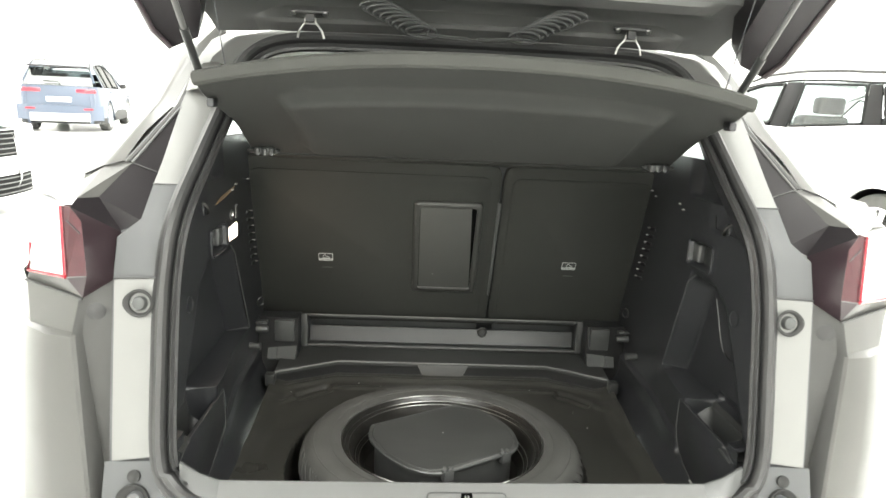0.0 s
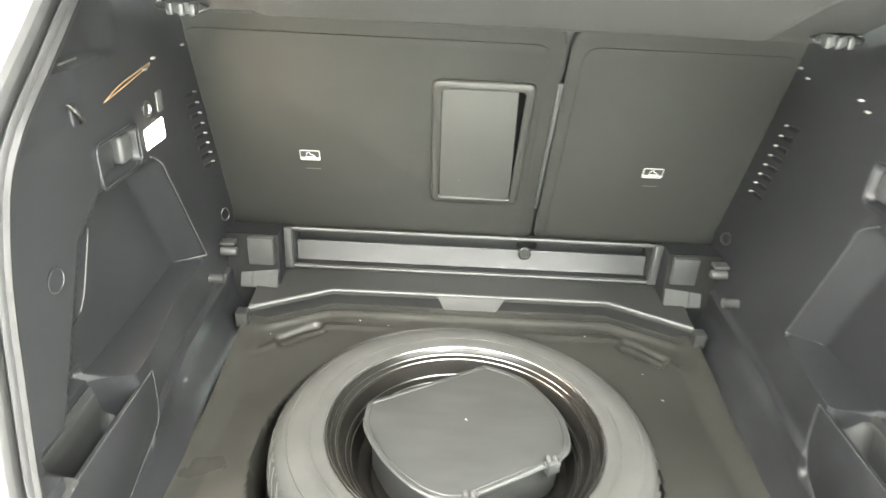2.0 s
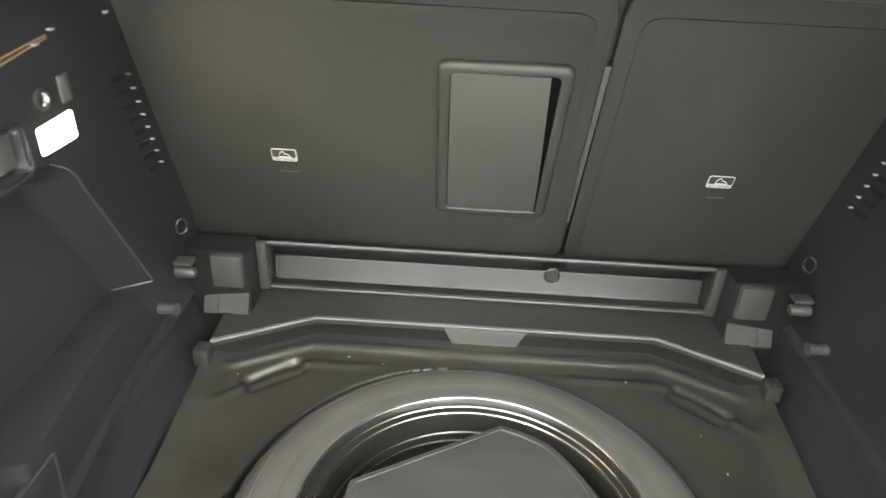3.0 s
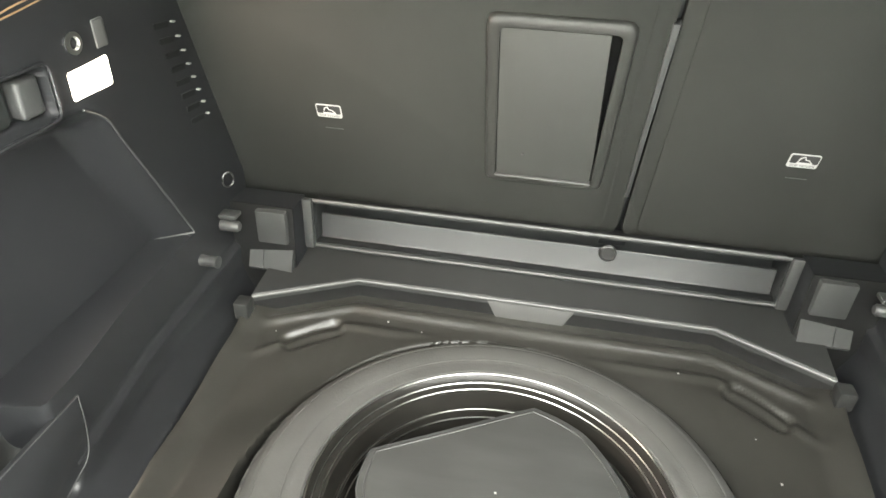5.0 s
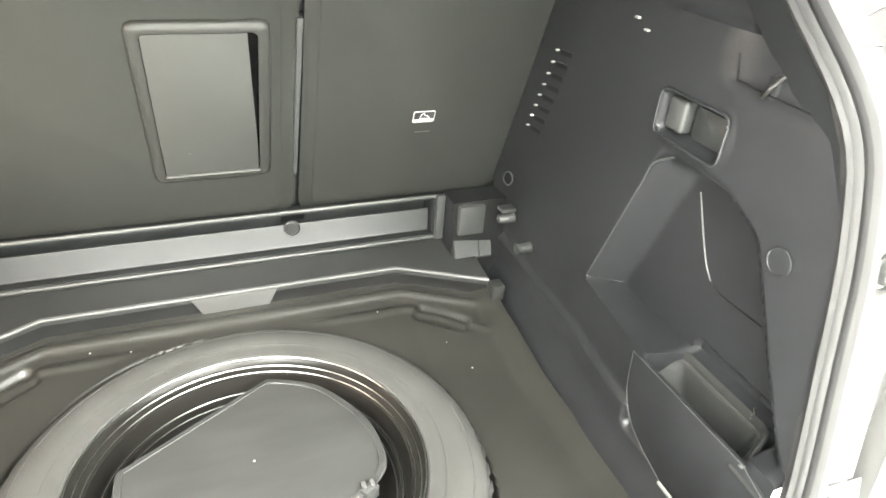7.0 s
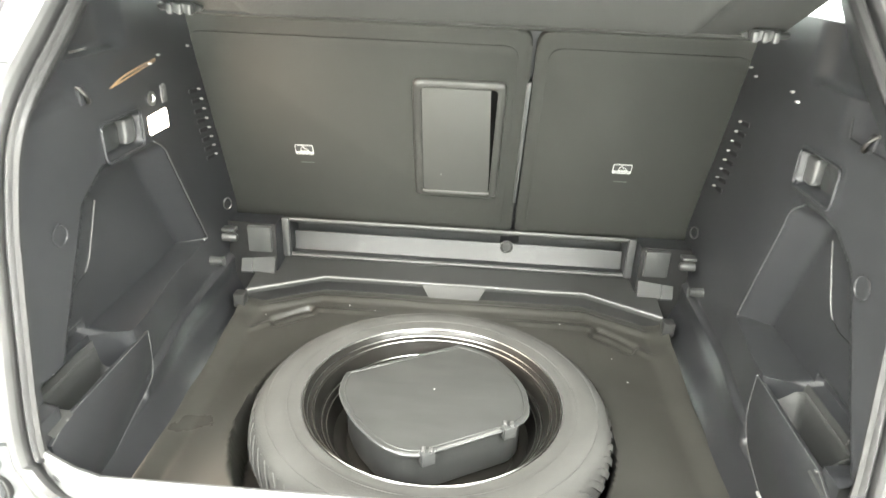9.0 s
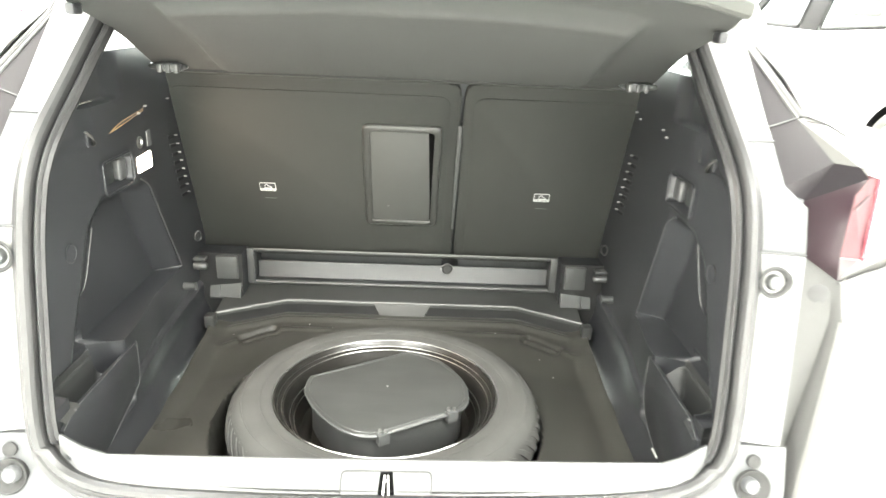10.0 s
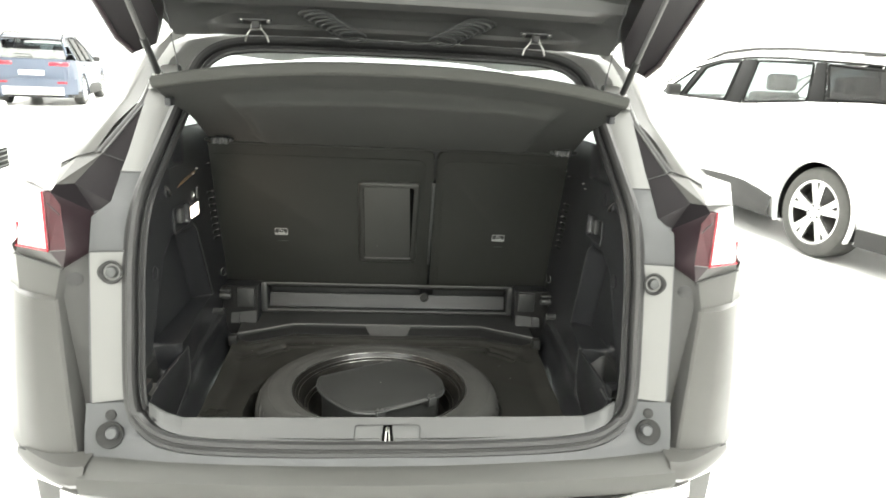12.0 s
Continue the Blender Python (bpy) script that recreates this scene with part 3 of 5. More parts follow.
apron = part("rear_apron", loft(apron), PAINT_FLANGE, car, "grey painted apron under the seal")
bumper = part("bumper_top", loft(rows), BUMPER, car, "grey plastic bumper top under the sill")
for s in (-1, 1):
    rows = []
    for t in [-0.12] + [k / 6 for k in range(7)]:
        x = 0.655 + 0.165 * t
        y = -0.145 + 0.125 * max(0.0, t) ** 1.4
        rows.append([(x, y + 0.06 - 0.05 * t, 0.672 - 0.02 * t), (x, y + 0.005, 0.668 - 0.016 * t), (x, y - 0.006, 0.655 - 0.012 * t), (x, y - 0.010, 0.634), (x, y - 0.004, 0.622), (x, y + 0.03, 0.60)])
    part("bumper_wing", mirror(loft(rows), s), PAINT, car)
path = [V(x, -0.214 + 0.120 * (abs(x) / 0.80) ** 2.6, 0.564 + 0.070 * (abs(x) / 0.80) ** 3) for x in [-0.693 + 0.077 * k for k in range(19)]]
strip = part("chrome_bumper_strip", sweep(path, [(-0.012, -0.03), (0.012, -0.03), (0.016, 0.012), (0.0, 0.018), (-0.012, 0.012)]), CHROME, car, "chrome strip across the bumper")
rows = []
for k in range(17):
    x = -0.82 + 1.64 * k / 16
    y = -0.175 + 0.16 * (abs(x) / 0.82) ** 3
    rows.append([(x, y, 0.56), (x, y + 0.01, 0.45), (x, y + 0.08, GROUND + 0.2)])
lower = part("lower_bumper", loft(rows), BUMPER, car)

rows = []
for k in range(33):
    x = -0.56 + 1.12 * k / 32
    lift = 0.05 * step(0.455, 0.56, abs(x))
    b = 0.014 * (1 - (x / 0.56) ** 2)
    inn = 0.045 * step(0.45, 0.56, abs(x))
    rows.append([(x, -0.116 - b + inn, 0.698 + lift), (x, -0.112 - b + inn, 0.703 + lift), (x, -0.075 - 0.3 * b, 0.746 + lift), (x, -0.071 - 0.3 * b, 0.749 + lift), (x, -0.066 - 0.3 * b, 0.747 + lift), (x, -0.063, 0.70 + lift), (x, -0.06, 0.56)])
sill = part("sill_plate", loft(rows[3:30]), SILL, car, "light grey plastic sill plate")
for end in (rows[1:4], rows[29:32]):
    centred(part("sill_end", loft(end), PLASTIC_MID, car, "grey flange at the end of the sill"), down=0.012, lean=0.010)


def on_sill(x, f, off=0.0):
    """A point on the sloping sill face, f 0 at its foot and 1 at its top."""
    bow = 0.014 * (1 - (x / 0.56) ** 2)
    return V(x, -0.112 - bow + (0.037 + 0.7 * bow) * f, 0.703 + 0.043 * f) + V(0, -0.70, 0.71) * off


lock = rounded([on_sill(-0.073, 0.12), on_sill(0.073, 0.12), on_sill(0.073, 0.80), on_sill(-0.073, 0.80)], 0.009)
lockp = part("lock_cover", extrude_outline([p + V(0, 0.0007, -0.0007) for p in lock], V(0, -0.0016, 0.0016), 0.0005), SILL, sill, "lock cover set in the sill")
part("lock_gap", tube([p + V(0, -0.0009, 0.0009) for p in lock], 0.0012, 6, closed=True), SEAL_DARK, lockp)
part("lock_slot", extrude_outline([on_sill(x, f, 0.0005) for x, f in ((-0.014, 0.13), (0.014, 0.13), (0.010, 0.79), (-0.010, 0.79))], V(0, -0.001, 0.001)), DEEP, lockp)
for dx in (-0.0045, 0.0045):
    part("striker", tube([on_sill(dx, 0.20, 0.002), on_sill(dx * 0.8, 0.45, 0.006), on_sill(dx * 0.6, 0.70, 0.002)], 0.0018), METAL, lockp, "steel striker")
part("striker", tube([on_sill(-0.004, 0.56, 0.006), on_sill(0.004, 0.56, 0.006)], 0.0018), METAL, lockp)
centred(apron, bumper, strip, lower, sill, down=0.012, lean=0.010)


# ---- inside the boot ----
def dist_round_rect(u, v, cu, cv, hu, hv, r):
    """Signed distance to a rounded rectangle."""
    du, dv = abs(u - cu) - hu + r, abs(v - cv) - hv + r
    return math.hypot(max(du, 0), max(dv, 0)) + min(max(du, dv), 0) - r


HOOK_BOX = {1: (0.247, 1.118), -1: (0.298, 1.105)}     # middle of the bag-hook box


def trim_depth(y, z, s):
    """How far the side trim lies outside (plus) its main plane."""
    d = 0.0
    # wheel-house recess: sloping front face, slanting back edge, rounded top, flat floor
    front = 0.364 + (0.80 - z) * 0.36 if s > 0 else 0.548 + (0.80 - z) * 0.55
    back = (0.078 if s > 0 else 0.142) - 0.57 * (1.0 - z) + 0.035 * step(1.03, 1.068, z)
    top = 1.062 + 0.012 * math.sin((y - 0.1) * 9)
    slope = max(0.0, min(1.0, (front + 0.018 - y) / 0.036))
    w = step(back, back + 0.018, y) * slope * (1 - step(top - 0.035, top + 0.005, z)) * step(0.797, 0.801, z)
    # the wall stands back behind the load bin
    w2 = (1 - step(0.170, 0.190, y)) * step(-0.012, 0.0, y) * (1 - step(0.815, 0.83, z)) * step(0.660, 0.675, z)
    d += max(0.052 * w, 0.066 * w2)
    # bay round the upper hook, and the step under the pillar trim
    d += 0.008 * (1 - step(0.175, 0.240, y)) * step(1.172, 1.198, z) + 0.014 * (1 - step(0.30, 0.36, y)) * step(1.243, 1.249, z)
    # bag-hook box
    hy, hz = HOOK_BOX[s]
    e = dist_round_rect(y, z, hy, hz, 0.060, 0.030, 0.012)
    d -= 0.002 * (1 - step(0.003, 0.009, abs(e)))
    d += 0.022 * (1 - step(-0.006, 0.0, e))
    return d


def trim_x(y, z, s):
    base = 0.548 + 0.008 * step(0.35, 0.7, y) + 0.003 * step(0.03, -0.05, y)
    skirt = 0.020 * step(0.42, 0.21, y) * step(0.802, 0.797, z) + 0.010 * step(0.705, 0.699, z) + 0.026 * step(0.665, 0.58, z)
    return base - skirt + trim_depth(y, z, s)


def side_trim(s):
    ys = [-0.055 + 0.0055 * k for k in range(150)]
    zs = [0.56 + 0.0055 * k for k in range(141)]
    bm = bmesh.new()
    grid = []
    for z in zs:
        shift = max(rear_y(z) + 0.002, -0.1)
        row = []
        for k, y in enumerate(ys):
            yy = max(y, shift)
            row.append(bm.verts.new((s * trim_x(yy, z, s), yy, z)))
        grid.append(row)
    for a, b in zip(grid, grid[1:]):
        for i in range(len(a) - 1):
            if (a[i].co - a[i + 1].co).length > 1e-5 or (b[i].co - b[i + 1].co).length > 1e-5:
                bm.faces.new((a[i], a[i + 1], b[i + 1], b[i]))
    bmesh.ops.remove_doubles(bm, verts=bm.verts, dist=1e-6)
    ob = part("side_trim", bm, PLASTIC, car, "grained black plastic side trim with a wheel-house recess", angle=60)
    X = lambda y, z: s * (trim_x(y, z, s) - 0.001)
    # air slots near the seat back, glints at their ends painted as pale dashes
    for k in range(8):
        z = 1.120 - 0.0222 * k
        y = 0.588 + 0.009 * k if s > 0 else 0.619 + 0.0074 * k
        part("vent_glint", box(X(y, z) - s * 0.0055, X(y, z) + s * 0.004, y - 0.0024, y + 0.0024, z - 0.0011, z + 0.0011), PALE, ob)
        x0 = X(y - 0.035, z - 0.008) - s * 0.0004
        part("vent_slot", extrude_outline([V(x0, y - 0.010, z + 0.003), V(x0, y - 0.010, z - 0.005), V(x0, y - 0.045, z - 0.002), V(x0, y - 0.045, z + 0.006)], (s * 0.0012, 0, 0)), BLACK, ob)
    for y, z in ((0.60, 1.222), (0.565, 1.211), (0.393, 1.216), (0.368, 1.205)) if s > 0 else ((0.631, 1.221), (0.591, 1.210), (0.457, 1.212), (0.421, 1.202)):
        part("rail_clip", box(X(y, z) - s * 0.004, X(y, z) + s * 0.002, y - 0.004, y + 0.004, z - 0.0013, z + 0.0013), PALE, ob)
    # round cap
    y, z = (0.062, 1.030) if s > 0 else (0.094, 1.014)
    part("socket_cap", lathe([(0.017, 0.0), (0.0172, 0.0012), (0.0155, 0.002), (0.0148, 0.001), (0.0, 0.001)], (X(y, z), y, z), (-s, 0, 0), 28), PLASTIC, ob)
    # upper bag hook
    y, z = (0.150, 1.196) if s > 0 else (0.210, 1.189)
    hook = tube(smooth_path([V(X(y, z), y - 0.008, z + 0.014), V(X(y, z) - s * 0.009, y - 0.004, z + 0.004), V(X(y, z) - s * 0.010, y + 0.003, z - 0.008), V(X(y, z) - s * 0.004, y + 0.008, z - 0.012)], 4), 0.003)
    part("hook", hook, STEEL, ob)
    part("hook_base", box(X(y, z) - s * 0.004, X(y, z) + s * 0.003, y - 0.008, y + 0.008, z - 0.015, z + 0.013, 0.003), PLASTIC, ob)
    # light caught on the ledge edge above the hook, painted as a silver dash
    y, z = (0.166, 1.2485) if s > 0 else (0.240, 1.2485)
    part("trim_glint", box(X(y, z) - s * 0.0015, X(y, z) + s * 0.002, y - 0.022, y + 0.022, z - 0.0015, z + 0.0015), ALLOY, ob)
    # edge of the upper trim piece round the hook
    joint = ((0.208, 1.218), (0.200, 1.190), (0.135, 1.187), (0.085, 1.187), (0.060, 1.180))
    if s > 0:
        part("trim_joint", tube([V(X(q, r) - s * 0.0003, q, r) for q, r in joint], 0.0012, 6), BLACK, ob)
    # hook inside the box
    hy, hz = HOOK_BOX[s]
    yb = hy + 0.034
    bezel = rounded([V(s * 0.544, hy - 0.062, hz - 0.032), V(s * 0.544, hy + 0.062, hz - 0.032), V(s * 0.544, hy + 0.062, hz + 0.032), V(s * 0.544, hy - 0.062, hz + 0.032)], 0.014)
    part("box_bezel", tube(bezel, 0.0022, 8, closed=True), PLASTIC, ob, "rounded bezel")
    part("box_plate", extrude_outline(rounded([V(s * 0.566, hy - 0.046, hz - 0.021), V(s * 0.566, hy + 0.008, hz - 0.021), V(s * 0.566, hy + 0.008, hz + 0.021), V(s * 0.566, hy - 0.046, hz + 0.021)], 0.006), (-s * 0.006, 0, 0), 0.002), TROUGH, ob)
    part("box_hook", box(X(yb, hz) - s * 0.018, X(yb, hz) + s * 0.004, yb - 0.016, yb + 0.018, hz - 0.022, hz + 0.022, 0.006, 3), PLASTIC_MID, ob, "grey folding bag hook")
    # lashing eye low at the front
    y, z = 0.690, 0.836
    part("lashing_eye", tube([V(X(y, z) - s * (0.008 + 0.006 * math.cos(a)), y + 0.009 * math.cos(a), z + 0.014 * math.sin(a)) for a in [math.pi * 2 * k / 16 for k in range(16)]], 0.0022, 6, closed=True), PLASTIC_SMOOTH, ob, "dark lashing eye")
    # seam in the recess
    line = ((0.265, 1.027), (0.242, 0.983), (0.219, 0.942), (0.201, 0.922), (0.178, 0.915), (0.147, 0.915), (0.105, 0.916))
    pts = [V(X(q, r), q, r) for q, r in [(q - 0.018, r - 0.009) if s > 0 else (q + 0.004, r - 0.028) for q, r in line]]
    part("seam", tube(smooth_path(pts[:4], 5), 0.0013, 6), PLASTIC_GREY, ob)
    part("seam", tube(smooth_path(pts[3:], 5), 0.0009, 6), BLACK, ob)
    return ob


def load_bin(s, trim):
    """Open pocket at the foot of the side trim, with a stepped rim."""
    mid = V(0.556, 0.09, 0)
    fall = 0.0 if s > 0 else 0.014
    ahead = 0.0 if s > 0 else 0.022
    rim = rounded([V(0.530, 0.206 + ahead, 0.783 - fall), V(0.590, 0.176 + ahead, 0.798 - fall), V(0.590, 0.018, 0.800 - fall), V(0.530, -0.008, 0.786 - fall)], 0.012, 4)
    low = rounded([V(0.531, 0.150 + ahead, 0.685), V(0.583, 0.140 + ahead, 0.685), V(0.583, 0.04, 0.685), V(0.531, 0.03, 0.685)], 0.010, 4)

    def grown(pts, by, down=0.0):
        return [p + (V(p.x, p.y, 0) - mid).normalized() * by - V(0, 0, down) for p in pts]

    # outside wall, rounded rim, inner step, inside wall, floor
    loops = [grown(low, 0.006), grown(rim, 0.006, 0.004), grown(rim, 0.004, 0.0), grown(rim, 0.001, 0.0), grown(rim, -0.001, 0.003), grown(rim, -0.002, 0.014),
             grown(rim, -0.006, 0.016), grown(rim, -0.008, 0.022), grown(low, -0.004, -0.012)]
    bm = bmesh.new()
    r = [[bm.verts.new(p) for p in q] for q in loops]
    n = len(rim)
    for p, q in zip(r, r[1:]):
        for i in range(n):
            j = (i + 1) % n
            bm.faces.new((p[i], p[j], q[j], q[i]))
    bm.faces.new(r[-1])
    ob = part("load_bin", flip(bm, s), PLASTIC_SMOOTH, trim, "open storage pocket", angle=35)
    def on_panel(y, z, off=0.0):
        return V(0.514 + 0.0125 * (z - 0.65) / 0.135 - off, y, z)

    face = [(0.210 + ahead, 0.784 - fall), (0.200 + ahead, 0.735 - fall), (0.186 + ahead, 0.705 - fall), (0.160 + ahead, 0.680), (0.115, 0.662), (0.062, 0.648), (-0.05, 0.640), (-0.05, 0.772 - fall), (-0.010, 0.787 - fall)]
    part("bin_panel", flip(extrude_outline([on_panel(y, z) for y, z in face], (0.007, 0, 0), 0.0012), s), PLASTIC, ob, "smooth front panel of the pocket")
    # edge highlights of the panel, drawn as thin paler tubes
    edge = smooth_path([on_panel(y, z, 0.0004) for y, z in face[:6]], 4)
    part("bin_edge_glint", flip(tube(edge, 0.0008, 6), s), PLASTIC_MID, ob)
    part("bin_edge_glint", flip(tube([on_panel(y, z, 0.0002) for y, z in (face[0], face[-1], (-0.05, 0.7725 - fall))], 0.0008, 6), s), PLASTIC_MID, ob)
    part("bin_clip", flip(box(0.522, 0.530, -0.013, -0.007, 0.784 - fall, 0.7865 - fall, 0.001), s), PLASTIC_GREY, ob, "small grey clip")
    # ring on the outer wall and the low platform behind the pocket
    ring = [V(0.598 - 0.004 * math.sin(q), 0.072 - 0.012 * math.cos(q), 0.806 + 0.017 * math.sin(q)) for q in [math.pi * (-0.5 + k / 10) for k in range(21)]]
    if s < 0:
        part("wall_ring", flip(tube([V(p.x, 0.060 + 0.016 * math.cos(q), 0.795 + 0.018 * math.sin(q)) for p, q in zip(ring, [math.pi * (-0.62 + 1.24 * k / 20) for k in range(21)])], 0.0024, 8), s), PALE, trim, "pale half ring")
    else:
        part("wall_ring", flip(tube([V(0.592, 0.046, 0.786), V(0.590, 0.043, 0.797), V(0.592, 0.046, 0.808)], 0.0026, 8), s), ALLOY, trim)
    part("bin_platform", flip(loft([[(0.522, -0.045, 0.768), (0.528, -0.045, 0.773), (0.61, -0.045, 0.780)], [(0.522, 0.004, 0.772), (0.528, 0.004, 0.777), (0.61, 0.004, 0.784)]]), s), PLASTIC_SMOOTH, trim)
    # pale dash low on the pocket; highlights of the sloping recess face as paler tubes
    y0, y1, z = DASH[s]
    part("floor_dash", box(*sorted((s * 0.512, s * 0.508)), y0, y1, z, z + 0.003), PALE, trim)
    f = 0.364 if s > 0 else 0.548
    part("recess_foot_glint", tube([V(s * 0.549, f + 0.018, 0.8008), V(s * 0.599, f - 0.018, 0.8008)], 0.0013, 6), PALE if s > 0 else PLASTIC_GREY, trim)
    k = 0.36 if s > 0 else 0.55
    lip = [V(s * 0.5485, f + 0.019 + (0.80 - z) * k, z) for z in (0.803, 0.88, 0.95, 1.01, 1.045)]
    part("recess_edge_glint", tube(smooth_path(lip + [V(s * 0.5485, lip[-1].y - 0.035, 1.068)], 4), 0.0015, 6), PLASTIC_MID, trim)
    return ob


DASH = {-1: (0.070, 0.100, 0.622), 1: (0.052, 0.080, 0.653)}
for s in (-1, 1):
    trim = side_trim(s)
    load_bin(s, trim)
    # upper pillar trim beside the shelf
    rows = [[(0.578, rear_y(z) + 0.02, z), (0.576, 0.40, z), (0.566, 0.68, z)] for z in (1.30, 1.328)]
    rows.append([(0.585, rear_y(1.328) + 0.04, 1.33), (0.62, 0.40, 1.33), (0.62, 0.68, 1.33)])
    part("upper_trim", flip(loft(rows), s), PLASTIC, trim)
    rows = [[(0.52 + 0.01 * k, rear_y(z) + 0.012 + 0.03 * k, z) for k in range(4)] for z in (1.10, 1.17, 1.22, 1.30, 1.38, 1.45, 1.52)]
    for r, z in zip(rows, (1.10, 1.17, 1.22, 1.30, 1.38, 1.45, 1.52)):
        xs = 0.549 - 0.012 * step(1.12, 1.24, z) - 0.013 * step(1.2, 1.3, z) - 0.09 * step(1.36, 1.54, z)
        for k in range(4):
            r[k] = (xs + 0.007 * k, rear_y(z) + 0.01 + 0.028 * k, z)
    part("pillar_trim", flip(loft(refine(rows)), s), PLASTIC, trim, "dark pillar trim inside the seal")

# boot lamp on the left trim
lamp = part("boot_lamp", box(-0.562, -0.5475, 0.385, 0.463, 1.079, 1.117, 0.005, 3), LAMPGLOW, car, "lit warm white boot lamp")
bulb = bpy.data.lights.new("boot_lamp_light", "AREA")
bulb.shape, bulb.size, bulb.size_y, bulb.energy, bulb.color = "RECTANGLE", 0.07, 0.04, 1.1, (1.0, 0.80, 0.62)
bo = new("boot_lamp_light", bulb)
bo.matrix_basis = look((-0.543, 0.424, 1.098), (0.5, 0.424, 0.94))
part("socket_12v", lathe([(0.012, 0.0), (0.013, 0.006), (0.008, 0.007), (0.006, 0.002), (0.0, 0.001)], (-0.552, 0.410, 1.143), (1, 0, 0), 20), METAL, car, "round power socket")
part("switch", box(-0.559, -0.547, 0.448, 0.470, 1.126, 1.160, 0.003), PLASTIC_GREY, car)

# floor pan with the wheel well, the stepped front ledge and the trough
FX = [k / 110 * 0.50 for k in range(-110, 111)]


def front_line(x):
    """Where the ledge's lip runs."""
    a = abs(x)
    return 0.704 if a < 0.32 else 0.704 - (a - 0.32) * 0.088 / 0.164


def pan_z(x, y):
    z = 0.578
    fl = front_line(x)
    r = math.hypot(x + 0.030, y - 0.278)
    far = step(0.35, 0.42, r)
    z += 0.022 * step(fl - 0.26, fl - 0.07, y) + far * 0.014 * step(fl - 0.075, fl - 0.01, y)
    z -= 0.10 * (1 - step(0.346, 0.362, r))
    z += 0.02 * step(0.45, 0.50, abs(x))
    for off, high, half in ((0.034, 0.0065, 0.013), (0.078, 0.0055, 0.013)):
        bend = 0.03 * step(0.36, 0.46, abs(x)) * (off > 0.05)
        z += step(0.372, 0.40, r) * high * max(0.0, 1 - ((fl - off - bend - y) / half) ** 2) ** 1.5 * (1 - step(0.44, 0.48, abs(x)))
    for px, py, way in ((0.380, 0.580, 1), (-0.375, 0.590, -1)):
        u, v = 0.80 * (x - px) - way * 0.60 * (y - py), way * 0.60 * (x - px) + 0.80 * (y - py)
        z -= 0.011 * (1 - step(-0.007, 0.004, dist_round_rect(u, v, 0, 0, 0.056, 0.020, 0.014)))
    return z


bm = bmesh.new()
grid = [[bm.verts.new((x, y, pan_z(x, y))) for x in FX] for y in [-0.058 + 0.0045 * k for k in range(175)]]
for a, b in zip(grid, grid[1:]):
    for i in range(len(a) - 1):
        bm.faces.new((a[i], a[i + 1], b[i + 1], b[i]))
pan = part("floor_pan", bm, FLOORPAN, car, "black boot floor pan with a round wheel well", angle=60)

lip = [V(-0.49, 0.612, 0), V(-0.32, 0.704, 0), V(0.32, 0.704, 0), V(0.49, 0.612, 0)]
rows, face = [], []
for p in lip:
    out = V(0, -1, 0)
    rows.append([(p.x, 0.7565, 0.672), (p.x, p.y + 0.006, 0.656), (p.x, p.y - 0.002, 0.655), (p.x, p.y - 0.007, 0.650), (p.x, p.y - 0.008, 0.642)])
    face.append([(p.x, p.y - 0.003, 0.644), (p.x, p.y - 0.003, 0.60)])
ledge = part("front_ledge", loft(rows), PLASTIC_SMOOTH, car, "moulded black ledge in front of the seats", angle=30)
# shade under the lip painted black, the lip's highlight as a grey tube
part("shaded_ledge_face", loft(face), BLACK, ledge)
part("ledge_lip_glint", tube([V(p.x, p.y - 0.0055, 0.6515) for p in lip], 0.0036, 8), PLASTIC_GREY, ledge)
part("ledge_tab", extrude_outline([V(-0.078, 0.6955, 0.648), V(0.080, 0.6955, 0.648), V(0.062, 0.6955, 0.612), V(-0.060, 0.6955, 0.612)], (0, 0.012, 0), 0.002), PLASTIC_GREY, ledge)
rows = [[(x, 0.75, 0.664), (x, 0.757, 0.668), (x, 0.757, 0.676)] for x in (-0.49, 0.49)]
part("ledge_riser", loft(rows), PLASTIC_SMOOTH, ledge)


def trough():
    """Flanged mouth with a low panel set back inside it."""
    bm = bmesh.new()
    o = [V(-0.435, 0.756, 0.676), V(0.435, 0.756, 0.676), V(0.437, 0.757, 0.781), V(-0.437, 0.757, 0.781)]
    i1 = [V(-0.417, 0.756, 0.690), V(0.417, 0.756, 0.690), V(0.417, 0.757, 0.772), V(-0.417, 0.757, 0.772)]
    r = [[bm.verts.new(p) for p in q] for q in (o, [p + V(0, -0.006, 0) for p in o], [p + V(0, -0.006, 0) for p in i1], i1)]
    for a, b in zip(r, r[1:]):
        for k in range(4):
            bm.faces.new((a[k], a[(k + 1) % 4], b[(k + 1) % 4], b[k]))
    bmesh.ops.bevel(bm, geom=[e for e in bm.edges if len(e.link_faces) == 2 and e.calc_length() > 0.05], offset=0.003, segments=2, affect="EDGES", profile=0.5)
    return bm


tro = part("front_trough", trough(), TROUGH, car, "long black storage trough across the boot front")
part("trough_panel", loft([[(x, y, z) for y, z in ((0.756, 0.690), (0.774, 0.687), (0.778, 0.691), (0.782, 0.732), (0.784, 0.735), (0.788, 0.735), (0.790, 0.712))] for x in (-0.416, 0.0, 0.416)]), TROUGH, tro, "satin panel low in the trough", angle=50)
slot = [[V(x, 0.756, 0.688), V(x, 0.815, 0.688), V(x, 0.822, 0.760), V(x, 0.790, 0.770), V(x, 0.757, 0.776)] for x in (-0.419, 0.419)]
part("trough_slot", loft(slot, caps=True), TROUGH, tro, "dark wall behind the panel")
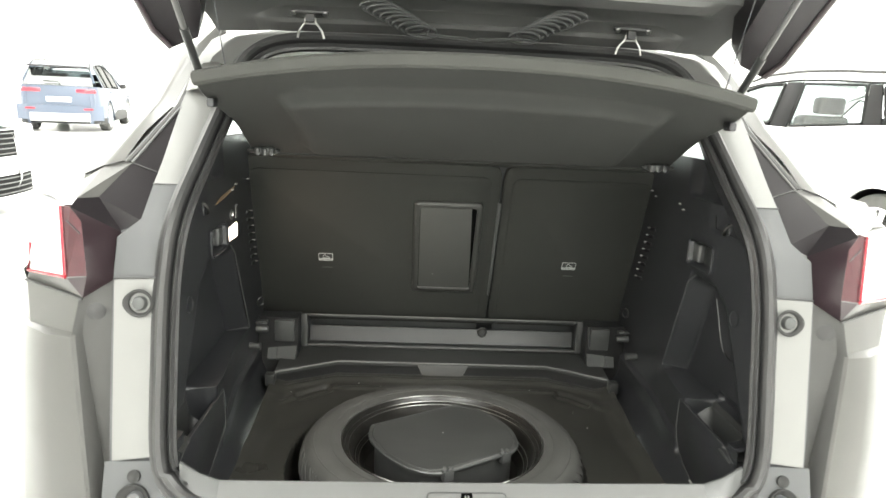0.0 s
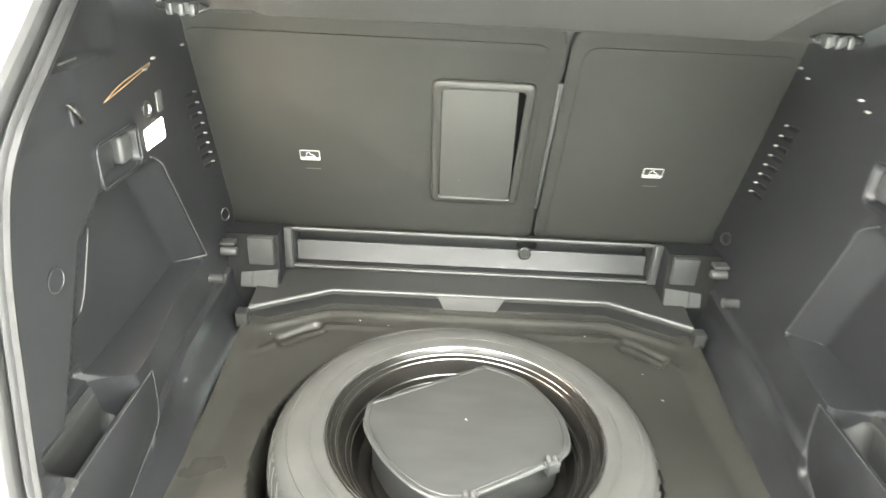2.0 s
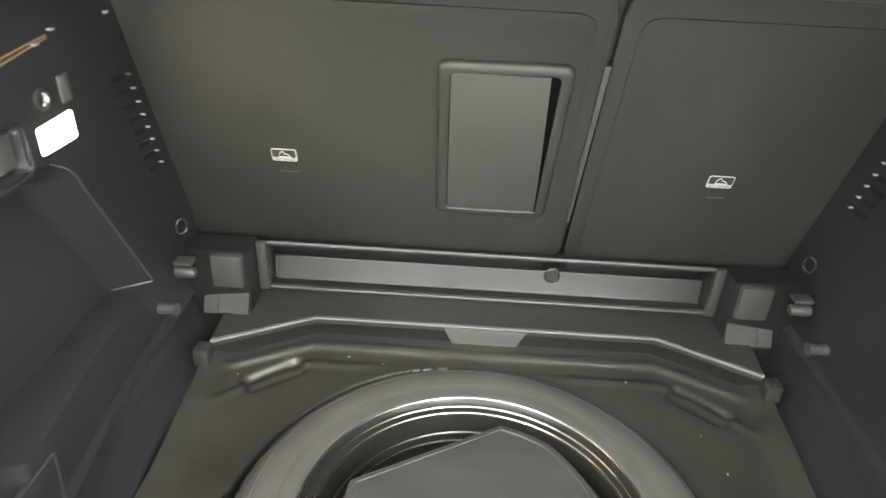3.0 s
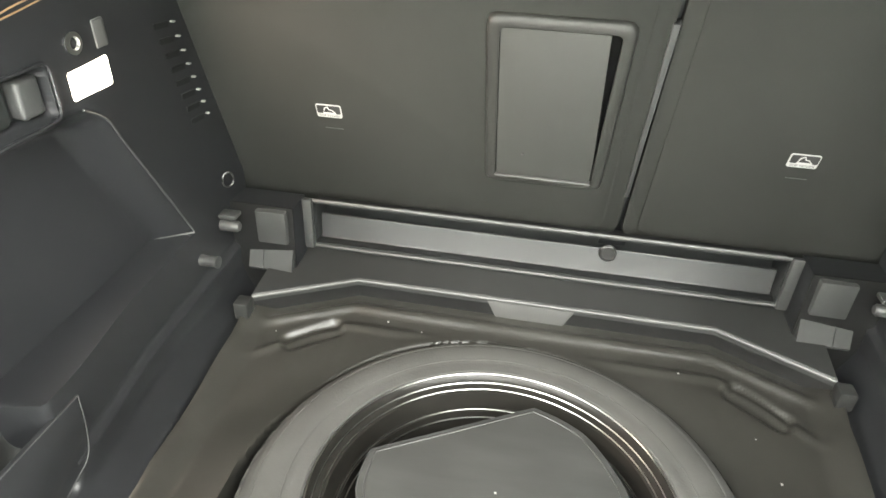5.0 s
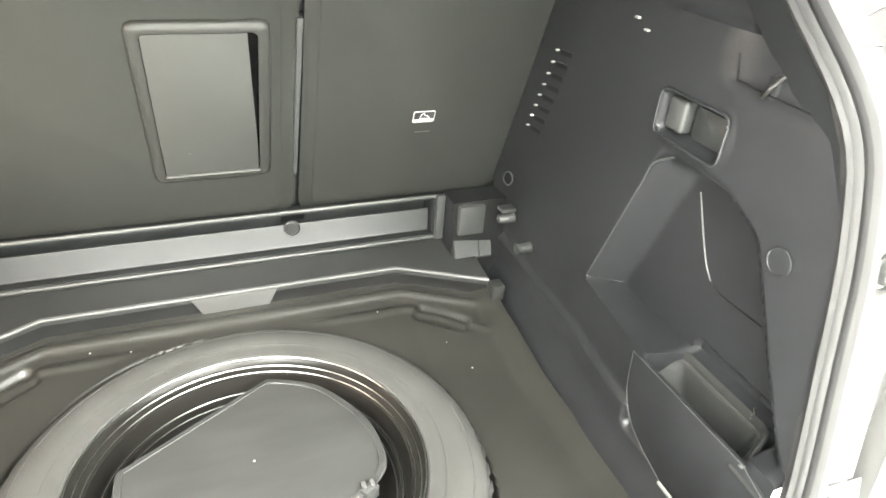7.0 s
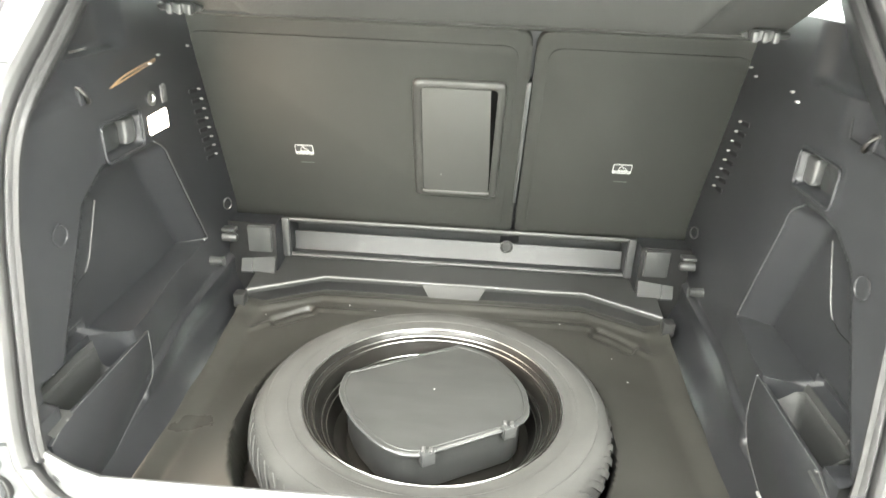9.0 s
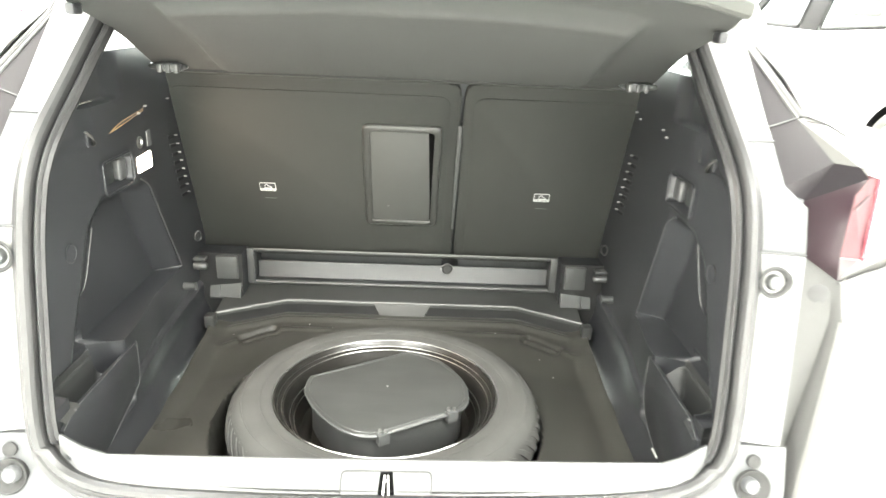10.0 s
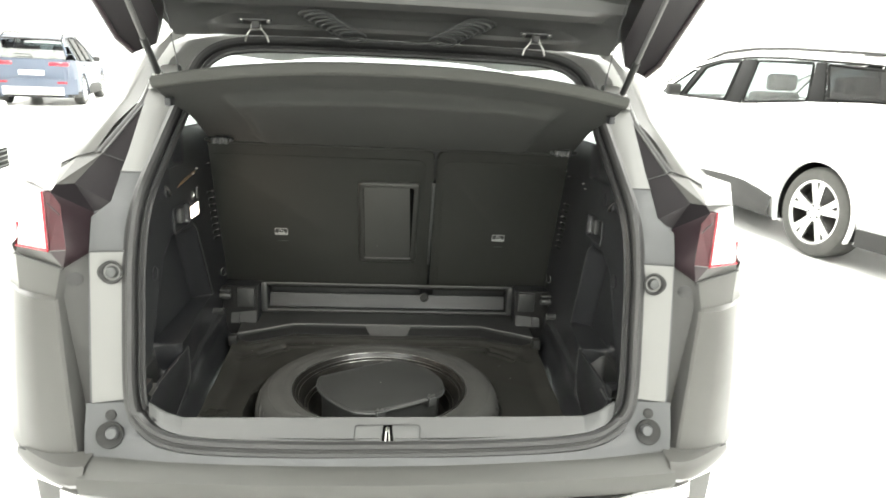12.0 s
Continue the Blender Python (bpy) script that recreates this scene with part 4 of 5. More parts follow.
# highlights on the trough's front edges, put in as grey tubes
for z, r in ((0.7815, 0.0035), (0.684, 0.0028)):
    part("trough_lip_glint", tube([V(-0.435, 0.749, z), V(0.435, 0.749, z)], r, 8), PLASTIC_GREY, tro)
for s in (-1, 1):
    part("trough_flange", box(*sorted((s * 0.418, s * 0.437)), 0.738, 0.75, 0.682, 0.786, 0.003), PLASTIC_MID, tro)
part("trough_clip", lathe([(0.016, 0.0), (0.016, 0.004), (0.013, 0.006), (0.011, 0.004), (0.0, 0.004)], (0.126, 0.781, 0.729), (0, -1, 0.1), 24), PLASTIC_SMOOTH, tro)
for s in (-1, 1):
    side = [(s * 0.440, 0.696, 0.60), (s * 0.440, 0.708, 0.783), (s * 0.60, 0.702, 0.788), (s * 0.60, 0.690, 0.60)]
    part("corner_cheek", loft([[(s * 0.440, 0.696, 0.60), (s * 0.438, 0.76, 0.60)], [(s * 0.440, 0.708, 0.783), (s * 0.438, 0.76, 0.785)], [(s * 0.60, 0.702, 0.788), (s * 0.60, 0.76, 0.785)]]), PLASTIC, car)
    # shade painted black behind the corner blocks, their lit faces greyer
    part("shaded_corner_panel", solid(loft([[side[0], side[3]], [side[1], side[2]]]), 0.004), BLACK, car)
    part("corner_block", box(*sorted((s * 0.450, s * 0.507)), 0.690, 0.745, 0.713, 0.779, 0.003), PLASTIC_MID, car)
    for x0, x1 in ((0.444, 0.500), (0.501, 0.528)):
        wedge = [[V(s * x, 0.735, 0.655), V(s * x, 0.683, 0.657), V(s * x, 0.681, 0.662), V(s * x, 0.703, 0.709), V(s * x, 0.735, 0.711)] for x in (x0, x1)]
        part("corner_wedge", loft(wedge, closed=True, caps=True), PLASTIC_MID, car)
    part("peg", lathe([(0.011, 0.0), (0.010, 0.03), (0.007, 0.034), (0.0, 0.034)], (s * 0.551, 0.652, 0.766), (-s, 0, 0), 16), PLASTIC_MID, car, "grey plastic peg")
    part("peg", box(*sorted((s * 0.520, s * 0.552)), 0.645, 0.67, 0.781, 0.789, 0.002), PLASTIC_MID, car)
    part("peg", lathe([(0.010, 0.0), (0.009, 0.026), (0.011, 0.031), (0.0, 0.032)], (s * 0.552, 0.573, 0.742), (-s, 0, 0), 16), PLASTIC_MID, car, "grey plastic peg")
    part("floor_stud", box(*sorted((s * 0.485, s * 0.512)), 0.575, 0.605, 0.62, 0.655, 0.004), PLASTIC_SMOOTH, car)


# rear seat backs
def seat_y(z):
    return 0.709 - (z - 0.975) * 0.37


def seat_back(x0, x1, name_label):
    lo, hi = 0.755, 1.270
    outline = rounded([V(x0, seat_y(lo), lo), V(x1, seat_y(lo), lo), V(x1, seat_y(hi), hi), V(x0, seat_y(hi), hi)], 0.035, 6)
    bm = extrude_outline(outline, V(0, 0.10, 0.037), 0.006)
    return part("seat_back", bm, SEATCLOTH, car, name_label)


left = seat_back(-0.575, 0.1335, "upright black felt-backed rear seat section with a ski hatch")
right = seat_back(0.1415, 0.575, "upright black felt-backed rear seat section")
n = V(0, -1, -0.37).normalized()


def on_seat(x, z, off=0.0):
    return V(x, seat_y(z), z) + n * (off + (0.0025 if off >= 0 else 0))


# added panels that stop light leaking between and under the seats
part("seat_gap_blocker", solid(loft([[on_seat(0.11, 0.70, -0.02), on_seat(0.158, 0.70, -0.02)], [on_seat(0.11, 1.28, -0.02), on_seat(0.158, 1.28, -0.02)]]), 0.004), PLASTIC, car)
part("under_seat_blocker", box(-0.58, 0.58, 0.792, 0.885, 0.7535, 0.7565), BLACK, car)
part("seat_strip", extrude_outline([on_seat(0.1300, 0.862, -0.012), on_seat(0.1365, 0.862, -0.012), on_seat(0.1400, 1.166, -0.012), on_seat(0.1305, 1.166, -0.012)], n * 0.017, 0.002), PLASTIC_MID, car, "dull plastic strip between the seat backs")
# ski hatch: frame and flap
fr_o = [on_seat(-0.103, 0.872), on_seat(0.088, 0.872), on_seat(0.092, 1.165), on_seat(-0.106, 1.165)]
fo = rounded(fr_o, 0.018)
fm = rounded([on_seat(-0.0985, 0.8765), on_seat(0.0835, 0.8765), on_seat(0.0875, 1.1605), on_seat(-0.1015, 1.1605)], 0.015)
fi = rounded([on_seat(-0.086, 0.882), on_seat(0.070, 0.882), on_seat(0.074, 1.148), on_seat(-0.088, 1.148)], 0.012)
bm = bmesh.new()
r = [[bm.verts.new(p + n * h) for p in q] for q, h in ((fo, -0.002), (fo, 0.003), (fm, 0.008), (fi, 0.0065), (fi, -0.004))]
for a, b in zip(r, r[1:]):
    for k in range(len(a)):
        bm.faces.new((a[k], a[(k + 1) % len(a)], b[(k + 1) % len(a)], b[k]))
hatch = part("ski_hatch_frame", bm, HATCHFRAME, left, "dark plastic hatch frame with a rounded edge", angle=60)
# thin black sheet paints the shade in the gap round the flap
part("hatch_gap_shade", extrude_outline([on_seat(-0.086, 0.884, 0.0012), on_seat(0.070, 0.884, 0.0012), on_seat(0.074, 1.147, 0.0012), on_seat(-0.088, 1.147, 0.0012)], n * 0.0004), DEEP, hatch)
part("hatch_flap", extrude_outline(rounded([on_seat(-0.084, 0.889, 0.0015), on_seat(0.068, 0.889, 0.0015), on_seat(0.0675, 0.94, 0.0013), on_seat(0.0585, 1.146, 0.0), on_seat(-0.0868, 1.146, 0.0), on_seat(-0.085, 0.94, 0.001)], 0.003), n * 0.005, 0.0012), HATCH, hatch, "grey flap")
part("flap_lip", box(-0.086, 0.070, seat_y(0.886) - 0.016, seat_y(0.886) - 0.004, 0.8835, 0.8870, 0.0015), PLASTIC_GREY, hatch)
part("flap_dot", lathe([(0.0022, 0.0), (0.0018, 0.0012), (0.0, 0.0013)], on_seat(-0.043, 0.935, 0.0065), n, 10), PLASTIC_GREY, hatch)


# stiff boards let into the backs
for seat, x0, x1 in ((left, -0.56, 0.108), (right, 0.166, 0.56)):
    o = rounded([on_seat(x0, 0.775) - n * 0.0025, on_seat(x1, 0.775) - n * 0.0025, on_seat(x1, 1.238) - n * 0.0025, on_seat(x0, 1.238) - n * 0.0025], 0.03, 6)
    part("seat_board", extrude_outline(o, n * 0.0025, 0.0012), SEATCLOTH, seat)


def badge(x, z, seat):
    o = rounded([on_seat(x - 0.021, z - 0.012), on_seat(x + 0.021, z - 0.012), on_seat(x + 0.021, z + 0.012), on_seat(x - 0.021, z + 0.012)], 0.004)
    b = part("tether_badge", extrude_outline(o, n * 0.0015), LABEL, seat, "small white-edged tether symbol badge")
    o2 = rounded([on_seat(x - 0.0195, z - 0.004, 0.0016), on_seat(x + 0.0195, z - 0.004, 0.0016), on_seat(x + 0.0195, z + 0.0108, 0.0016), on_seat(x - 0.0195, z + 0.0108, 0.0016)], 0.003)
    part("badge_field", extrude_outline(o2, n * 0.0006), SEAL_DARK, b)
    sym = [on_seat(x - 0.009, z - 0.0025, 0.0024), on_seat(x + 0.012, z - 0.0025, 0.0024), on_seat(x + 0.006, z + 0.003, 0.0024), on_seat(x + 0.001, z + 0.004, 0.0024), on_seat(x - 0.001, z + 0.009, 0.0024), on_seat(x - 0.006, z + 0.006, 0.0024)]
    part("badge_symbol", tube(sym, 0.0011, 5, closed=True), LABEL, b)
    part("badge_print", text_mesh("TOP TETHER", x, z - 0.0085, 0.0062), SEAL_DARK, b, smooth=False)
    part("tether_slit", box(x - 0.012, x + 0.018, seat_y(z - 0.035) - 0.0035, seat_y(z - 0.035) + 0.003, z - 0.036, z - 0.0345), PLASTIC_MID, seat)


def text_mesh(words, x, z, size):
    cu = bpy.data.curves.new("words", "FONT")
    cu.body, cu.size, cu.align_x, cu.align_y = words, size, "CENTER", "CENTER"
    ob = bpy.data.objects.new("words", cu)
    me = ob.to_mesh()
    bm = bmesh.new()
    bm.from_mesh(me)
    ob.to_mesh_clear()
    bpy.data.objects.remove(ob)
    bpy.data.curves.remove(cu)
    up = V(0, -0.37, 1).normalized()
    for v in bm.verts:
        v.co = on_seat(x, z, 0.0022) + V(1, 0, 0) * v.co.x + up * v.co.y
    return bm


badge(-0.359, 0.976, left)
badge(0.365, 0.973, right)

# ---- spare wheel ----
spare = tagged(empty("spare_wheel", -0.017, 0.292, 0.50), "black spare wheel with worn rubber lying in the boot well", "spare wheel")
TILT = V(0, 0.035, 1).normalized()
C = V(-0.017, 0.292, 0.575)
prof = [(0.243, 0.035), (0.2445, 0.052), (0.249, 0.057), (0.262, 0.060), (0.272, 0.0605), (0.274, 0.0618), (0.300, 0.0618), (0.316, 0.058), (0.328, 0.049), (0.336, 0.037), (0.340, 0.02), (0.342, 0.0), (0.340, -0.02), (0.335, -0.036), (0.30, -0.058), (0.26, -0.06), (0.232, -0.035)]
part("tyre", lathe(prof, C, TILT, 96, closed=True), RUBBER, spare, "grey-black tyre")
ax = Vector((0, 0, 1)).rotation_difference(TILT).to_matrix()
for r0, h in ((0.273, 0.0605), (0.311, 0.0585)):
    part("sidewall_ring", tube([C + ax @ V(r0 * math.cos(2 * math.pi * k / 72), r0 * math.sin(2 * math.pi * k / 72), h) for k in range(72)], 0.0016, 5, closed=True), RUBBER, spare)
for k in range(60):
    a = 2 * math.pi * k / 60
    pts = []
    for rr, h in ((0.331, 0.044), (0.3375, 0.034), (0.3415, 0.018), (0.3435, 0.0)):
        pts.append((rr, h))
    rows = []
    for da, g in ((-0.030, 0.0), (-0.026, 0.0022), (0.026, 0.0022), (0.030, 0.0)):
        aa = a + da + 0.0
        rows.append([C + ax @ V((q + g) * math.cos(aa + 0.05 * i), (q + g) * math.sin(aa + 0.05 * i), h) for i, (q, h) in enumerate(pts)])
    part("tread_block", loft(rows), RUBBER, spare)
rim = part("rim", lathe([(0.247, 0.053), (0.2445, 0.0555), (0.2405, 0.051), (0.237, 0.040), (0.229, 0.036), (0.224, 0.034), (0.219, 0.020), (0.215, 0.010), (0.208, 0.008), (0.200, -0.01), (0.190, -0.03), (0.176, -0.036), (0.166, -0.05), (0.0, -0.05)], C, TILT, 96), STEEL, spare, "glossy black steel rim")
# glints on the rim's steps, put in as thin bright rings
for r0, h in ((0.2435, 0.0560), (0.2375, 0.0420), (0.2285, 0.0365), (0.2115, 0.0095), (0.203, 0.0)):
    part("rim_glint", tube([C + ax @ V(r0 * math.cos(2 * math.pi * k / 72), r0 * math.sin(2 * math.pi * k / 72), h) for k in range(72)], 0.0011, 6, closed=True), METAL, rim)

# ---- tool box inside the wheel ----
tool = tagged(empty("tool_box", -0.017, 0.30, 0.54), "black plastic tool box with a clipped lid inside the spare wheel", "tool box")
flat = [V(-0.018, 0.124, 0), V(0.130, 0.211, 0)]
arc_r = [V(0.130, 0.211, 0), V(0.158, 0.240, 0), V(0.164, 0.285, 0), V(0.153, 0.345, 0), V(0.110, 0.419, 0), V(0.070, 0.450, 0), V(0.026, 0.468, 0)]
arc_l = [V(-0.193, 0.339, 0), V(-0.195, 0.302, 0), V(-0.189, 0.264, 0), V(-0.152, 0.198, 0), V(-0.100, 0.144, 0), V(-0.055, 0.122, 0), V(-0.018, 0.124, 0)]
outline = smooth_path(arc_r, 4)[:-1] + [V(0.026, 0.468, 0)] + smooth_path(arc_l, 4)[:-1]
zl = lambda p: 0.634 - 0.02 * (p.y - 0.3)
top = [V(p.x, p.y, zl(p)) for p in outline]
mid = V(-0.017, 0.295, 0)
part("tool_tray", extrude_outline([V(mid.x + (p.x - mid.x) * 0.93, mid.y + (p.y - mid.y) * 0.93, 0.54) for p in outline], (0, 0, 0.085), 0.004), PLASTIC_SMOOTH, tool)
lid = part("lid", extrude_outline([p + V(0, 0, -0.012) for p in top], (0, 0, 0.012), 0.003, seg=3), LID, tool, "smooth dark lid")
part("lid_rim", tube([p + V(0, 0, -0.0035) for p in top], 0.0032, 6, closed=True), PLASTIC_MID, lid)
inner = [V(mid.x + (p.x - mid.x) * 0.955, mid.y + (p.y - mid.y) * 0.955, p.z + 0.0002) for p in top]
part("lid_bead", tube(inner, 0.0013, 6, closed=True), LID, lid)
part("lid_ridge", tube([V(p.x, p.y, 0.6375) for p in (flat[0].lerp(flat[1], 0.14), flat[0].lerp(flat[1], 0.86))], 0.0022, 8), PLASTIC_GREY, lid, "grey ridge along the clipped edge")
d = (flat[1] - flat[0]).normalized()
for t in (0.03, 0.97):
    p = flat[0].lerp(flat[1], t)
    q = d.cross(V(0, 0, 1))
    o = [V(p.x, p.y, 0.641) + d * a + q * b for a, b in ((-0.012, -0.006), (0.012, -0.006), (0.012, 0.009), (-0.012, 0.009))]
    latch = part("latch", extrude_outline(o, (0, 0, -0.026), 0.003), PLASTIC_MID, lid, "small grey clip")
    for a in (-0.006, 0.006):
        part("latch_lug", box(p.x + a - 0.003, p.x + a + 0.003, p.y - 0.004, p.y + 0.008, 0.640, 0.6445, 0.001), PLASTIC_GREY, latch)

# ---- parcel shelf, its rear edge lifted ----
shelf = tagged(empty("parcel_shelf", 0, 0.385, 1.30), "charcoal felt parcel shelf with its rear edge tilted up", "parcel shelf")


def shelf_point(u, v):
    """u -1..1 across, v 0 at the front pivots to 1 at the rear edge."""
    w = 0.500 + 0.030 * step(0.40, 0.9, v)
    x = u * w
    y0, z0 = 0.405, 1.300
    y1 = 0.095 - 0.105 * (1 - abs(u) ** 2.2)
    z1 = 1.446 + 0.048 * (1 - abs(u) ** 2.2)
    return V(x, y0 + (y1 - y0) * v, z0 + (z1 - z0) * v)


nu, nv = 72, 72
und = []
for j in range(nv + 1):
    v = -0.06 + 1.06 * j / nv
    row = []
    for i in range(nu + 1):
        u = -1 + 2 * i / nu
        p = shelf_point(u, v)
        e = dist_round_rect(u, v, 0, 0.44, 0.76, 0.37, 0.10)
        p -= V(0, 0.55, 0.83) * 0.028 * (1 - step(-0.075, 0.0, e))
        row.append(p)
    und.append(row)
thick = V(0, 0.008, 0.014)
bm = loft(und)
topv = loft([[p + thick * (1 if 0 < i < nu else 0.8) for i, p in enumerate(r)] for r in [[shelf_point(-1 + 2 * i / nu, -0.06 + 1.06 * j / nv) for i in range(nu + 1)] for j in range(nv + 1)]])
me = bpy.data.meshes.new("t")
topv.to_mesh(me)
bm.from_mesh(me)
bpy.data.meshes.remove(me)
bmesh.ops.bridge_loops(bm, edges=[e for e in bm.edges if e.is_boundary])
panel = part("shelf_panel", bm, SHELFCLOTH, shelf, "felt covered panel", angle=50)
edge = [shelf_point(-1 + 2 * i / nu, 1.0) + V(0, -0.002, 0.008) for i in range(nu + 1)]
part("rear_edge", sweep(edge, [(-0.008, -0.016), (0.003, -0.016), (0.008, -0.011), (0.009, -0.002), (0.008, 0.006), (0.002, 0.011), (-0.008, 0.011)]), SHELFEDGE, shelf, "rounded stitched rear edge")
front = loft([[V(x, y, 1.2985 - 0.12 * (y - 0.41)) for x in (-0.49, -0.2, 0, 0.2, 0.49)] for y in (0.41, 0.48, 0.56, 0.66)])
part("front_flap", solid(front, 0.006), SHELFCLOTH, shelf)
for s in (-1, 1):
    clip = part("pivot_clip", box(*sorted((s * 0.445, s * 0.490)), 0.372, 0.40, 1.294, 1.311, 0.004), PLASTIC_MID, shelf, "grey ribbed pivot clip")
    for k in range(3):
        xr = s * (0.450 + 0.016 * k)
        part("clip_rib", box(xr - 0.005, xr + 0.005, 0.366, 0.378, 1.292, 1.309, 0.003), PLASTIC_MID, clip)
    part("pivot_pin", lathe([(0.007, 0.0), (0.006, 0.016), (0.003, 0.02), (0.0, 0.021)], (s * 0.490, 0.39, 1.302), (s, 0, 0), 12), PLASTIC_SMOOTH, clip)
    part("pivot_tongue", extrude_outline([V(s * 0.445, 0.38, 1.296), V(s * 0.435, 0.382, 1.299), V(s * 0.432, 0.384, 1.303), V(s * 0.445, 0.388, 1.308)], (0, 0.01, 0), 0.002), PLASTIC_MID, clip)
    part("end_bracket", box(*sorted((s * 0.505, s * 0.520)), 0.125, 0.155, 1.400, 1.418, 0.004), PLASTIC, shelf)
    part("cord", tube([V(s * 0.475, 0.11, 1.46), V(s * 0.485, 0.08, 1.58), V(s * 0.50, 0.05, 1.72)], 0.0012, 5), PLASTIC, shelf, "thin lifting cord")

centred(shelf)

# ---- tailgate, open above ----
tg = empty("tailgate")
tg.parent = car
tg["label"] = "open tailgate seen from below"
D = V(0, -0.86, 0.51).normalized()
N = V(0, 0.51, 0.86)
B = V(0, 0.40, 1.577)
PROFILE = [(0.0, 0.012), (0.004, 0.0), (0.040, -0.002), (0.048, 0.002), (0.052, 0.030), (0.070, 0.040), (0.105, 0.040), (0.122, 0.030), (0.130, 0.004), (0.138, -0.003), (0.165, -0.004), (0.174, 0.004), (0.185, 0.030), (0.30, 0.045), (0.6, 0.05), (1.1, 0.04)]
rows = []
for t, h in PROFILE:
    w = 0.575 + 0.14 * step(0.0, 0.4, t)
    row = []
    for k in range(-24, 25):
        x = k / 24
        hh = h * (1 - step(0.72, 0.86, abs(x)) * (1 if t < 0.18 else 0.3))
        row.append(B + D * t + V(x * w, 0, -0.010 * abs(x) ** 2.2) + N * hh)
    rows.append(row)
part("inner_panel", loft(rows), TAILTRIM, tg, "black inner panel of the tailgate", angle=50)
# the lower band's paler grey stands for light on the trim's edge
for name, label, spots in (("trim_band", "pale grey trim band", ((0.131, 0.006), (0.138, -0.006), (0.166, -0.007), (0.174, 0.002))), ("lit_lower_band", "lower trim edge, greyed for the light on it", ((0.004, 0.001), (0.008, -0.004), (0.040, -0.005), (0.047, 0.0)))):
    rows = []
    for t, h in spots:
        w = 0.575 + 0.14 * step(0.0, 0.4, t)
        rows.append([B + D * t + V(x * w, 0, -0.010 * abs(x) ** 2.2) + N * h * (1 - step(0.72, 0.86, abs(x))) for x in [k / 24 for k in range(-20, 21)]])
    part(name, loft(rows), PLASTIC_GREY, tg, label)
rows = []
for t in (0.06, 0.15, 0.3, 0.7, 1.15):
    w = 0.64 + 0.14 * step(0.0, 0.4, t)
    rows.append([B + D * t + N * 0.10 + V(x * w, 0, -0.09 * (abs(x) ** 2.2)) for x in [k / 8 for k in range(-8, 9)]])
part("outer_skin", loft(rows), PAINT, tg)
for s in (-1, 1):
    W = [V(0.570, 0.25, 1.537), V(0.624, 0.25, 1.514), V(0.652, 0.23, 1.545), V(0.712, 0.02, 1.80), V(0.78, -0.3, 2.08), V(0.66, -0.3, 2.10), V(0.57, 0.06, 1.77), V(0.545, 0.20, 1.59)]
    side = part("spoiler_side", flip(slab([[W[0], W[1], W[2], W[7]], [W[7], W[2], W[3], W[6]], [W[6], W[3], W[4], W[5]]], V(0.012, 0.08, 0.05)), s), GLOSS, tg, "gloss black spoiler corner", angle=40)
    part("spoiler_edge", flip(tube([W[1] + V(0, -0.003, 0), W[2] + V(0, -0.003, 0), W[3] + V(0, -0.003, 0), W[4] + V(0, -0.003, 0)], 0.006, 8), s), DARKRED, side, "reddish brown edge")
    low, mid, high = V(s * 0.566, 0.235, 1.467), V(s * 0.566, 0.155, 1.545), V(s * 0.566, -0.10, 1.79)
    strut = part("gas_strut", tube([low, mid], 0.0085, 12), PLASTIC_SMOOTH, tg, "black gas strut")
    part("strut_rod", tube([mid, high], 0.0058, 10), PLASTIC_GREY, strut)
    part("strut_ball", lathe([(0.0, -0.012), (0.008, -0.009), (0.012, 0.0), (0.008, 0.009), (0.0, 0.012)], low, (s, 0, 0), 16), METAL, strut)
    part("strut_mount", extrude_outline(rounded([low + V(-s * 0.040, 0.02, 0.0), low + V(s * 0.008, 0.02, -0.006), low + V(s * 0.006, 0.04, 0.022), low + V(-s * 0.032, 0.04, 0.024)], 0.008), (0, 0.03, 0.0)), METAL, strut)
    # wire catch on its bracket
    hx = 0.357 * s
    wire = smooth_path([V(hx - 0.029, 0.352, 1.556), V(hx - 0.024, 0.350, 1.572), V(hx - 0.012, 0.346, 1.588), V(hx - 0.011, 0.344, 1.598)], 4)
    part("catch_wire", tube(wire, 0.0024, 6), METAL, tg)
    part("catch_wire", tube([V(2 * hx - p.x, p.y, p.z) for p in wire], 0.0024, 6), METAL, tg)
    part("catch_wire", tube([V(hx - 0.012, 0.344, 1.586), V(hx + 0.012, 0.344, 1.586)], 0.0024, 6), METAL, tg)
    br = part("catch_bracket", box(hx - 0.010, hx + 0.010, 0.335, 0.350, 1.588, 1.612, 0.002), SEAL_DARK, tg)
    part("catch_bracket", box(hx - 0.040, hx + 0.040, 0.330, 0.344, 1.606, 1.613, 0.002), SEAL_DARK, tg)
    for dx in (-0.034, 0.034):
        part("screw", lathe([(0.006, 0.0), (0.005, 0.004), (0.0, 0.004)], (hx + dx, 0.331, 1.606), (0, -0.5, -0.86), 10), METAL, br)
    # coiled cable in the recess
    for k in range(8):
        cx, cy, cz = 0.205 - 0.013 * k, 0.312 + 0.002 * k, 1.624 - 0.0065 * k
        loop = [V(s * (cx + (0.040 - 0.001 * k) * math.cos(q)), cy - 0.012 * math.sin(q), cz + 0.011 * math.sin(q)) for q in [2 * math.pi * i / 24 for i in range(24)]]
        part("cable", tube(loop, 0.0032, 6, closed=True), PLASTIC_MID, tg, "coiled black cable")
